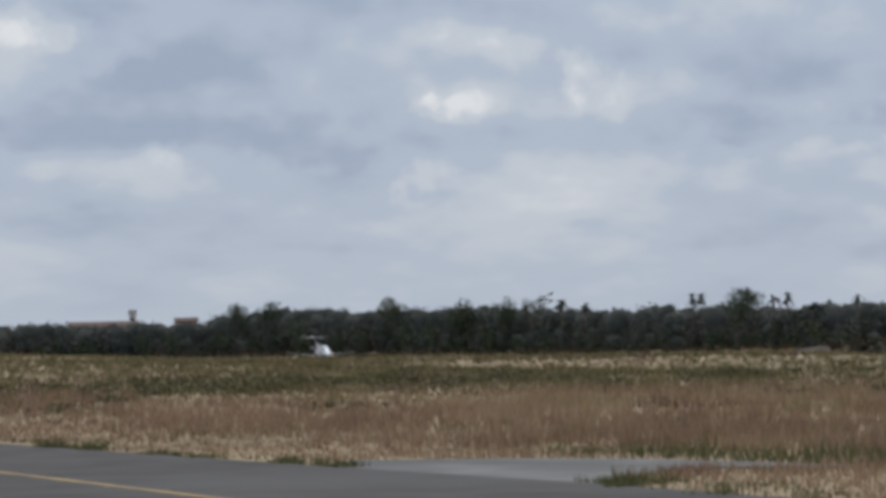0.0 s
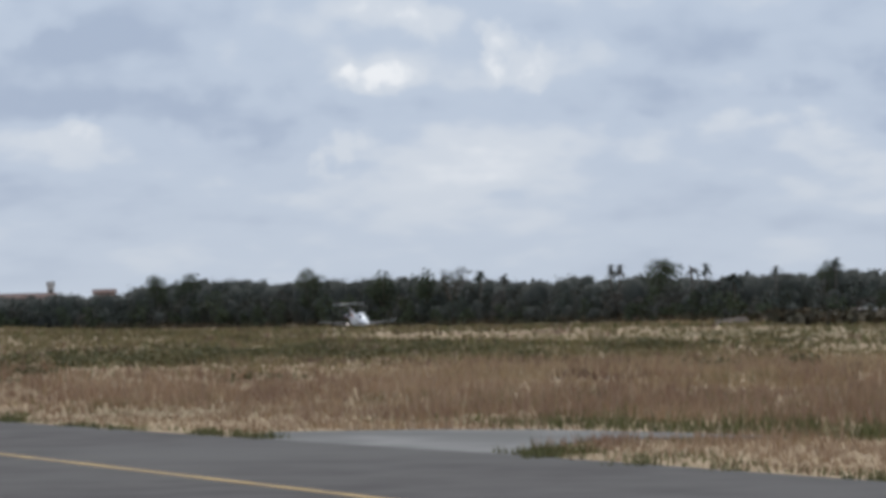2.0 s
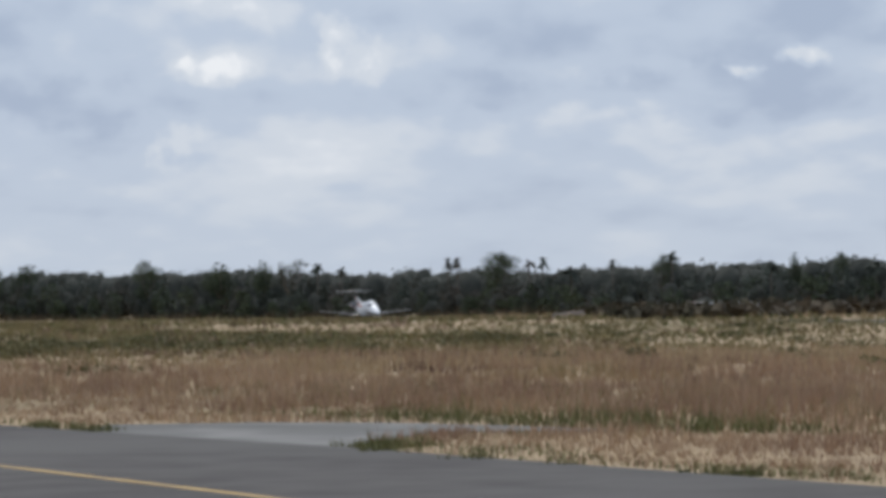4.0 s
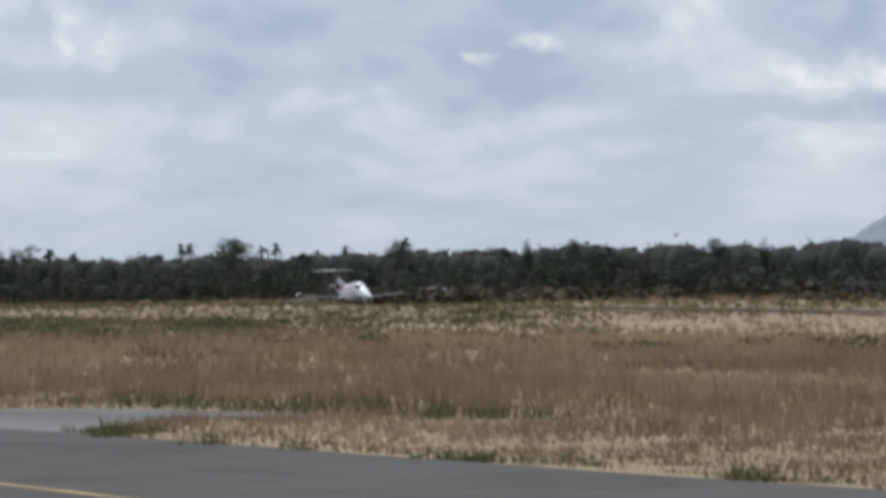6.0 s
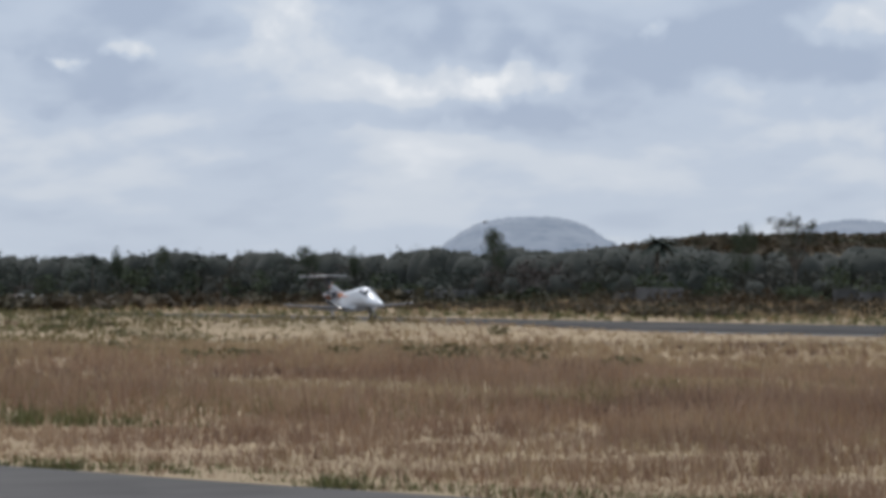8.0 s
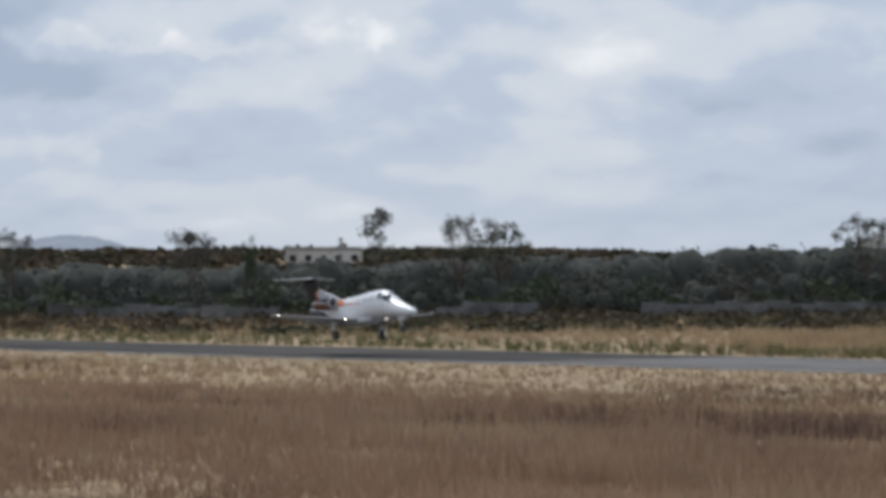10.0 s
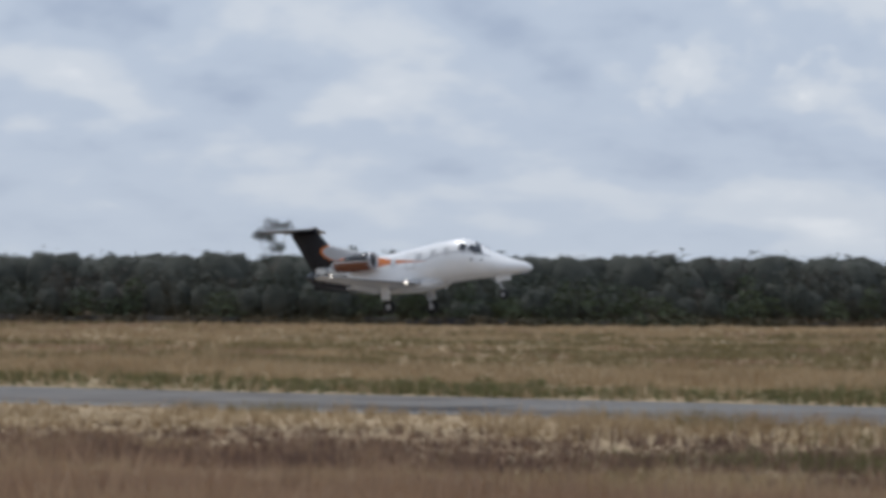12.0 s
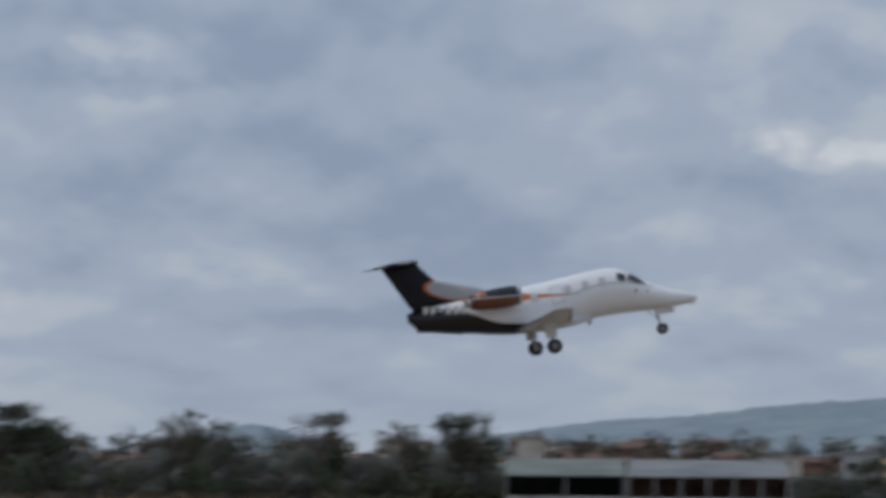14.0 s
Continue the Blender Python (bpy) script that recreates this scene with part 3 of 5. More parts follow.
def cowl_livery(nt, geo, co, col, mix):
    sep = nt.nodes.new("ShaderNodeSeparateXYZ")
    nt.links.new(co.outputs["Object"], sep.inputs[0])
    x, y, z = sep.outputs
    # dark forward and above, orange below and aft, split by a pale sweep
    split = math_node(nt, "ADD", math_node(nt, "MULTIPLY", x, -0.10), 2.30)
    low = math_node(nt, "LESS_THAN", z, split)
    line = math_node(nt, "LESS_THAN", math_node(nt, "ABSOLUTE", math_node(nt, "SUBTRACT", z, split)), 0.022)
    col = mix(low, col, (0.15, 0.05, 0.022))
    aft = math_node(nt, "MULTIPLY", math_node(nt, "LESS_THAN", math_node(nt, "ADD", x, math_node(nt, "MULTIPLY", z, 1.1)), 0.62),
                    math_node(nt, "GREATER_THAN", z, math_node(nt, "ADD", split, 0.1)))
    col = mix(aft, col, (0.50, 0.14, 0.035))
    return mix(line, col, (0.6, 0.58, 0.55))


M_HULL = material("hull_paint", (0.80, 0.81, 0.82), (0.86, 0.86, 0.87), 1.2, 0.22, space="Object", spec=0.5, extra=livery)
M_FIN = material("fin_paint", (0.40, 0.41, 0.43), (0.5, 0.51, 0.53), 1.5, 0.35, space="Object", spec=0.25, extra=fin_livery)
M_COWL = material("cowl_paint", (0.012, 0.012, 0.016), (0.02, 0.02, 0.026), 2.0, 0.25, space="Object", spec=0.5, extra=cowl_livery)
M_WHITE = material("white_paint", (0.62, 0.63, 0.65), (0.74, 0.75, 0.76), 1.5, 0.3, space="Object", spec=0.5)
M_WING = material("wing_paint", (0.46, 0.47, 0.49), (0.56, 0.57, 0.58), 1.5, 0.35, space="Object", spec=0.4)
M_BLACK = material("black_paint", (0.007, 0.007, 0.010), (0.013, 0.013, 0.017), 2.0, 0.35, space="Object", spec=0.25)
M_METAL = material("bare_metal", (0.38, 0.38, 0.40), (0.5, 0.5, 0.52), 3.0, 0.42, 0.8, space="Object")
M_STRUT = material("gear_strut", (0.40, 0.41, 0.42), (0.58, 0.58, 0.6), 4.0, 0.45, 0.2, space="Object")
M_RIM = material("wheel_rim", (0.2, 0.2, 0.21), (0.32, 0.32, 0.33), 4.0, 0.5, 0.2, space="Object")
M_TYRE = material("tyre_rubber", (0.012, 0.012, 0.012), (0.025, 0.025, 0.025), 5.0, 0.85, space="Object")
M_GLASS = material("dark_glazing", (0.015, 0.018, 0.024), (0.03, 0.034, 0.045), 2.0, 0.06, space="Object", spec=0.8)
M_SEAM = material("door_seam", (0.5, 0.51, 0.53), (0.58, 0.59, 0.6), 4.0, 0.5, space="Object")
M_MARK = material("pale_marking", (0.7, 0.7, 0.68), (0.8, 0.8, 0.78), 3.0, 0.4, space="Object")
M_BOOT = material("worn_metal_edge", (0.24, 0.24, 0.25), (0.33, 0.33, 0.34), 4.0, 0.6, space="Object", spec=0.2)
M_LAMP = glow("landing_light", (1.0, 0.9, 0.75), 8.0)
M_FAN = material("fan_blades", (0.03, 0.03, 0.035), (0.08, 0.08, 0.085), 6.0, 0.4, 0.6, space="Object")

# hull stations: x, top, bottom, half width
HULL = [(6.10, 1.21, 1.11, 0.04), (5.98, 1.34, 1.03, 0.16), (5.7, 1.48, 1.0, 0.29), (5.3, 1.62, 0.98, 0.42), (4.9, 1.79, 0.98, 0.53), (4.5, 1.99, 0.99, 0.61),
        (4.15, 2.17, 1.0, 0.67), (3.85, 2.40, 1.02, 0.71), (3.55, 2.62, 1.04, 0.74), (3.2, 2.80, 1.06, 0.76), (2.8, 2.88, 1.07, 0.775), (2.0, 2.87, 1.07, 0.78),
        (1.0, 2.80, 1.0, 0.78), (0.3, 2.745, 0.93, 0.78), (-0.5, 2.71, 0.92, 0.78), (-1.2, 2.69, 0.98, 0.75), (-2.0, 2.66, 1.12, 0.68), (-2.8, 2.62, 1.30, 0.58),
        (-3.6, 2.57, 1.50, 0.45), (-4.3, 2.52, 1.68, 0.32), (-4.75, 2.48, 1.84, 0.2), (-4.98, 2.42, 2.1, 0.1)]


def hull_at(x):
    h = np.array(HULL)[::-1]
    return [float(np.interp(x, h[:, 0], h[:, k])) for k in (1, 2, 3)]


def hull_point(x, a, out=0.0):
    """A point of the hull's skin: a is the angle from the side (0), up (90)."""
    top, low, w = hull_at(x)
    c, hh = (top + low) / 2, (top - low) / 2
    return Vector((x, -(w + out) * math.cos(radians(a)), c + (hh + out) * math.sin(radians(a))))


def loft(bm, rings):
    made = [[bm.verts.new(p) for p in r] for r in rings]
    n = len(made[0])
    for a, b in zip(made, made[1:]):
        for k in range(n):
            bm.faces.new((a[k], a[(k + 1) % n], b[(k + 1) % n], b[k]))
    bm.faces.new(made[0][::-1])
    bm.faces.new(made[-1])
    bmesh.ops.recalc_face_normals(bm, faces=bm.faces)


def foil(chord, thick, n=7):
    """The outline of a wing section: along the chord from 0 to -chord, and its height."""
    us = [0.5 - 0.5 * math.cos(math.pi * k / (n - 1)) for k in range(n)]
    t = lambda u: thick * chord * (1.48 * math.sqrt(u) - 0.63 * u - 1.76 * u * u + 1.42 * u ** 3 - 0.51 * u ** 4) + 0.002
    return [(-u * chord, t(u)) for u in us] + [(-u * chord, -0.8 * t(u)) for u in us[-2:0:-1]]


def skin_patch(bm, x0, x1, a0, a1, side=1, out=0.012, nx=6, na=5, slant=0.0):
    g = [[hull_point(x0 + (x1 - x0) * i / nx + slant * j / na, a0 + (a1 - a0) * j / na, out) for j in range(na + 1)] for i in range(nx + 1)]
    vs = [[bm.verts.new((p.x, p.y * side, p.z)) for p in row] for row in g]
    for i in range(nx):
        for j in range(na):
            bm.faces.new((vs[i][j], vs[i + 1][j], vs[i + 1][j + 1], vs[i][j + 1]))


def disc_ring(bm, x, y, z, prof, sides=20, axis="Y"):
    """A solid of revolution about a line along axis: prof is (offset along it, radius)."""
    rings = []
    for o, r in prof:
        ring = []
        for k in range(sides):
            c, s = math.cos(2 * math.pi * k / sides) * r, math.sin(2 * math.pi * k / sides) * r
            ring.append((x + c, y + o, z + s) if axis == "Y" else (x + o, y + c, z + s))
        rings.append(ring)
    loft(bm, rings)


def wheel(parent, name, x, y, z, r, w):
    bm = bmesh.new()
    disc_ring(bm, x, y, z, [(-w * 0.42, r * 0.44), (-w * 0.5, r * 0.85), (-w * 0.36, r), (w * 0.36, r), (w * 0.5, r * 0.85), (w * 0.42, r * 0.44)])
    t = part(name, bm, M_TYRE, parent, "black rubber tyre", True)
    bm = bmesh.new()
    disc_ring(bm, x, y, z, [(-w * 0.44, r * 0.15), (-w * 0.46, r * 0.45), (w * 0.46, r * 0.45), (w * 0.44, r * 0.15)], 14)
    part("rim", bm, M_RIM, t, "grey metal wheel rim")


def build_jet():
    jet = thing("business_jet", "small white twin-engined business jet with black tail and orange stripes", "airplane")
    bm = bmesh.new()
    N = 28
    loft(bm, [[((x), w * math.cos(2 * math.pi * k / N) * (1 - 0.06 * math.sin(2 * math.pi * k / N)), (t + l) / 2 + (t - l) / 2 * math.sin(2 * math.pi * k / N))
               for k in range(N)] for x, t, l, w in HULL])
    hull = part("fuselage", bm, M_HULL, jet, smooth=True)
    # ventral strake under the tail
    bm = bmesh.new()
    loft(bm, [[(-3.0, 0.1, 1.4), (-3.0, -0.1, 1.4), (-3.0, -0.05, 1.30), (-3.0, 0.05, 1.30)],
              [(-4.3, 0.09, 1.8), (-4.3, -0.09, 1.8), (-4.3, -0.03, 1.60), (-4.3, 0.03, 1.60)],
              [(-4.75, 0.06, 1.95), (-4.75, -0.06, 1.95), (-4.7, -0.02, 1.66), (-4.7, 0.02, 1.66)]])
    part("strake", bm, M_BLACK, jet)
    # glazing
    for side in (1, -1):
        bm = bmesh.new()
        skin_patch(bm, 3.42, 3.86, 32, 58, side, slant=0.12)
        part("windshield_pane", bm, M_GLASS, hull, "dark cockpit windshield pane")
        bm = bmesh.new()
        skin_patch(bm, 3.88, 4.12, 40, 84, side, slant=-0.34)
        part("windshield_pane", bm, M_GLASS, hull, "dark cockpit windshield pane")
        bm = bmesh.new()
        skin_patch(bm, 3.02, 3.34, 26, 50, side, slant=0.05)
        part("side_window", bm, M_GLASS, hull, "dark cockpit side window")
        for x in (-0.35, 0.95, 1.65, 2.3):
            bm = bmesh.new()
            skin_patch(bm, x, x + 0.26, 16, 40, side, out=0.008, nx=3, na=3)
            part("cabin_window", bm, M_SEAM, hull, "small pale cabin window")
        bm = bmesh.new()
        for x0, x1, a0, a1 in ((0.42, 0.45, 0, 46), (0.86, 0.89, 0, 46), (0.42, 0.89, 44, 47), (0.42, 0.89, -2, 1)):
            skin_patch(bm, x0, x1, a0, a1, side, out=0.009, nx=2, na=4)
        part("hatch_seam", bm, M_SEAM, hull, "outline of the emergency hatch")
        for x, a in ((4.05, 10), (3.6, 0)):
            bm = bmesh.new()
            skin_patch(bm, x, x + 0.09, a, a + 8, side, out=0.012, nx=2, na=2)
            part("port_cover", bm, M_GLASS, hull, "small dark round port")
        # registration, unlettered bars
        for k in range(6):
            bm = bmesh.new()
            x0 = -2.84 - k * 0.27
            tall = 0.31 if k != 3 else 0.08
            mid_z = 2.24 + 0.034 * k
            top, low, w = hull_at(x0 - 0.1)
            bulge = max(0.1, 1 - ((mid_z - (top + low) / 2) / ((top - low) / 2)) ** 2) ** 0.5
            add_box(bm, (0.19, 0.04, tall), (x0 - 0.1, -(w * bulge + 0.025) * side, mid_z))
            part("registration_bar", bm, M_MARK, hull, "white registration bar")
    # wings
    for s, name in ((-1, "wing"), (1, "wing")):
        bm = bmesh.new()
        rings = []
        for y, le, chord, z, th in ((0.35, 1.35, 2.5, 1.16, 0.12), (1.0, 0.95, 2.02, 1.19, 0.115), (3.2, 0.50, 1.45, 1.36, 0.10), (5.8, 0.05, 0.92, 1.57, 0.09), (6.1, -0.08, 0.72, 1.62, 0.10), (6.2, -0.3, 0.4, 1.66, 0.08)):
            rings.append([(le + a, s * y, z + b) for a, b in foil(chord, th)])
        loft(bm, rings)
        w = part("wing", bm, M_WING, jet, "white low wing", True)
        bm = bmesh.new()
        loft(bm, [[(0.96 + 0.02 - u * 0.12, s * 1.0, 1.19 + v * 0.09) for u, v in ((0, 0), (1, 1), (1, -1))],
                  [(0.07 - u * 0.07, s * 5.8, 1.57 + v * 0.05) for u, v in ((0, 0), (1, 1), (1, -1))]])
        part("leading_edge", bm, M_BOOT, w, "worn grey metal leading edge")
        bm = bmesh.new()
        loft(bm, [[(-0.60 - u * 0.48, s * 1.0, 1.14 - u * 0.10 - v) for u, v in ((0, 0), (1, 0), (1, 0.03), (0, 0.06))],
                  [(-0.62 - u * 0.38, s * 3.4, 1.33 - u * 0.08 - v) for u, v in ((0, 0), (1, 0), (1, 0.03), (0, 0.05))]])
        part("flap", bm, M_WHITE, w, "extended wing flap")
        bm = bmesh.new()
        disc_ring(bm, 0.80, s * 1.6, 1.235, [(-0.05, 0.04), (0.0, 0.07), (0.05, 0.07)], 14, "X")
        part("lamp_housing", bm, M_METAL, w, "metal lamp housing")
        bm = bmesh.new()
        bmesh.ops.create_circle(bm, cap_ends=True, segments=14, radius=0.055, matrix=Matrix.Translation((0.853, s * 1.6, 1.235)) @ Matrix.Rotation(radians(90), 4, "Y"))
        part("landing_light", bm, M_LAMP, w, "bright landing light in the wing root")
        bm = bmesh.new()
        disc_ring(bm, -0.06, s * 6.02, 1.60, [(-0.05, 0.03), (0.0, 0.055), (0.03, 0.055)], 10, "X")
        part("lamp_housing", bm, M_METAL, w, "metal lamp housing")
        bm = bmesh.new()
        bmesh.ops.create_circle(bm, cap_ends=True, segments=12, radius=0.034, matrix=Matrix.Translation((-0.027, s * 6.02, 1.60)) @ Matrix.Rotation(radians(90), 4, "Y"))
        part("tip_light", bm, M_LAMP if s < 0 else M_GLASS, w, "bright wing tip light" if s < 0 else "dark wing tip lens")
    bm = bmesh.new()
    loft(bm, [[(x, y * k, z) for y, z in ((0.85, 1.25), (-0.85, 1.25), (-0.7, b), (0.7, b))] for x, k, b in ((1.9, 0.55, 1.04), (1.2, 0.9, 0.92), (0.2, 0.95, 0.88), (-0.7, 0.6, 0.96))])
    part("belly_fairing", bm, M_WHITE, jet, "white wing root fairing", True)
    # fin and tailplane
    bm = bmesh.new()
    rings = []
    for z, le, chord, th in ((2.45, -1.2, 3.5, 0.07), (2.75, -1.65, 3.2, 0.075), (2.98, -2.15, 2.82, 0.075), (3.2, -2.75, 2.34, 0.08), (3.5, -3.72, 1.53, 0.10), (4.1, -4.2, 1.36, 0.10), (4.3, -4.3, 1.35, 0.10)):
        rings.append([(le + a, b, z) for a, b in foil(chord, th)])
    loft(bm, rings)
    fin = part("fin", bm, M_FIN, jet, "black fin with silver root and orange border", True)
    bm = bmesh.new()
    loft(bm, [[(-4.72 - (z - 2.48) * 0.51 + a, b, z) for a, b in ((0.42, 0.062), (0.42, -0.062), (-0.02, -0.012), (-0.02, 0.012))] for z in (2.6, 4.2)])
    part("rudder", bm, M_BLACK, fin, "black rudder edge")
    bm = bmesh.new()
    rings = []
    for y, le, chord in ((-2.45, -5.42, 0.62), (-2.2, -5.22, 0.8), (0, -4.32, 1.45), (2.2, -5.22, 0.8), (2.45, -5.42, 0.62)):
        rings.append([(le + a, y, 4.33 + b) for a, b in foil(chord, 0.09)])
    loft(bm, rings)
    tail = part("tailplane", bm, M_BLACK, jet, "black tailplane on top of the fin", True)
    for s in (-1, 1):
        bm = bmesh.new()
        loft(bm, [[(-4.31 + u, s * 0.02, 4.33 + v) for u, v in ((0.03, 0), (-0.12, 0.055), (-0.12, -0.045))],
                  [(-5.21 + u, s * 2.2, 4.33 + v) for u, v in ((0.03, 0), (-0.10, 0.035), (-0.10, -0.03))],
                  [(-5.42 + u, s * 2.45, 4.33 + v) for u, v in ((0.02, 0), (-0.08, 0.028), (-0.08, -0.022))]])
        part("leading_edge", bm, M_METAL, tail, "bare metal leading edge of the tailplane")
    bm = bmesh.new()
    disc_ring(bm, 0, 0, 4.33, [(-4.22, 0.02), (-4.4, 0.09), (-5.2, 0.10), (-5.95, 0.02)], 12, "X")
    part("tail_bullet", bm, M_BLACK, tail, "", True)
    # engines
    for s in (-1, 1):
        bm = bmesh.new()
        disc_ring(bm, 0, s * 1.2, 2.43, [(-0.95, 0.30), (-0.86, 0.36), (-1.2, 0.40), (-1.8, 0.40), (-2.4, 0.33), (-2.75, 0.25), (-2.7, 0.21)], 22, "X")
        eng = part("engine", bm, M_COWL, jet, "dark engine nacelle with orange underside", True)
        bm = bmesh.new()
        disc_ring(bm, 0, s * 1.2, 2.43, [(-0.98, 0.26), (-0.84, 0.29), (-0.82, 0.325), (-0.88, 0.365), (-1.0, 0.375), (-1.0, 0.26)], 22, "X")
        part("intake_lip", bm, M_METAL, eng, "polished metal intake lip", True)
        bm = bmesh.new()
        disc_ring(bm, 0, s * 1.2, 2.43, [(-0.80, 0.02), (-0.93, 0.10), (-0.935, 0.27), (-0.97, 0.27)], 22, "X")
        part("fan", bm, M_FAN, eng, "dark fan inside the intake")
        bm = bmesh.new()
        disc_ring(bm, 0, s * 1.2, 2.43, [(-2.5, 0.2), (-2.85, 0.16), (-2.95, 0.14), (-2.6, 0.05)], 16, "X")
        part("exhaust", bm, M_METAL, eng, "bare metal exhaust", True)
        bm = bmesh.new()
        loft(bm, [[(-1.2 + a * 0.9, s * 0.5, 2.4 + b) for a, b in foil(1.5, 0.12)], [(-1.2 + a * 0.9, s * 1.0, 2.42 + b) for a, b in foil(1.5, 0.12)]])
        part("pylon", bm, M_WHITE, jet, "white engine pylon", True)
    # landing gear
    for s in (-1, 1):
        y = s * 1.78
        bm = bmesh.new()
        add_tube(bm, [(-0.12, s * 1.7, 1.25), (-0.06, y, 0.75), (0.0, y - s * 0.16, 0.30)], [0.075, 0.065, 0.05], 10)
        add_tube(bm, [(0.0, y - s * 0.18, 0.29), (0.0, y, 0.29)], [0.05, 0.05], 8)
        add_tube(bm, [(-0.5, s * 1.6, 1.2), (-0.05, y - s * 0.05, 0.62)], [0.03, 0.03], 6)
        leg = part("main_gear", bm, M_STRUT, jet, "grey main landing gear leg")
        bm = bmesh.new()
        add_box(bm, (0.42, 0.03, 0.62), (-0.06, y + s * 0.09, 0.92), bevel=0.01)
        part("gear_door", bm, M_WHITE, leg, "white gear door")
        wheel(leg, "tyre", 0.0, y, 0.285, 0.285, 0.20)
    bm = bmesh.new()
    add_tube(bm, [(4.42, 0, 1.1), (4.5, 0, 0.6), (4.54, 0.1, 0.35), (4.58, 0.1, 0.21)], [0.06, 0.05, 0.035, 0.03], 8)
    add_tube(bm, [(4.05, 0, 1.05), (4.48, 0, 0.62)], [0.025, 0.025], 6)
    leg = part("nose_gear", bm, M_STRUT, jet, "grey nose landing gear leg")
    wheel(leg, "tyre", 4.58, 0.0, 0.215, 0.215, 0.14)
    bm = bmesh.new()
    add_box(bm, (0.75, 0.02, 0.26), (4.75, -0.17, 0.9), bevel=0.008)
    part("gear_door", bm, M_WHITE, leg, "white nose gear door")
    bm = bmesh.new()
    add_tube(bm, [(5.72, -0.22, 1.06), (5.78, -0.23, 0.96), (5.95, -0.23, 0.95)], [0.03, 0.025, 0.02], 6)
    part("air_probe", bm, M_METAL, jet, "metal air data probe")
    bm = bmesh.new()
    loft(bm, [[(2.0, 0.01, 1.08), (1.8, 0.01, 1.08), (1.8, -0.01, 1.08), (2.0, -0.01, 1.08)], [(1.86, 0.006, 0.82), (1.76, 0.006, 0.82), (1.76, -0.006, 0.82), (1.86, -0.006, 0.82)]])
    part("antenna", bm, M_WHITE, jet, "blade antenna under the belly")
    return jet


jet = build_jet()
for ob in jet.children_recursive:
    # the hull is a little longer than its stations
    ob.data.transform(Matrix.Translation((-0.1, 0, 0)) @ Matrix.Diagonal((1.02, 1, 1, 1)))


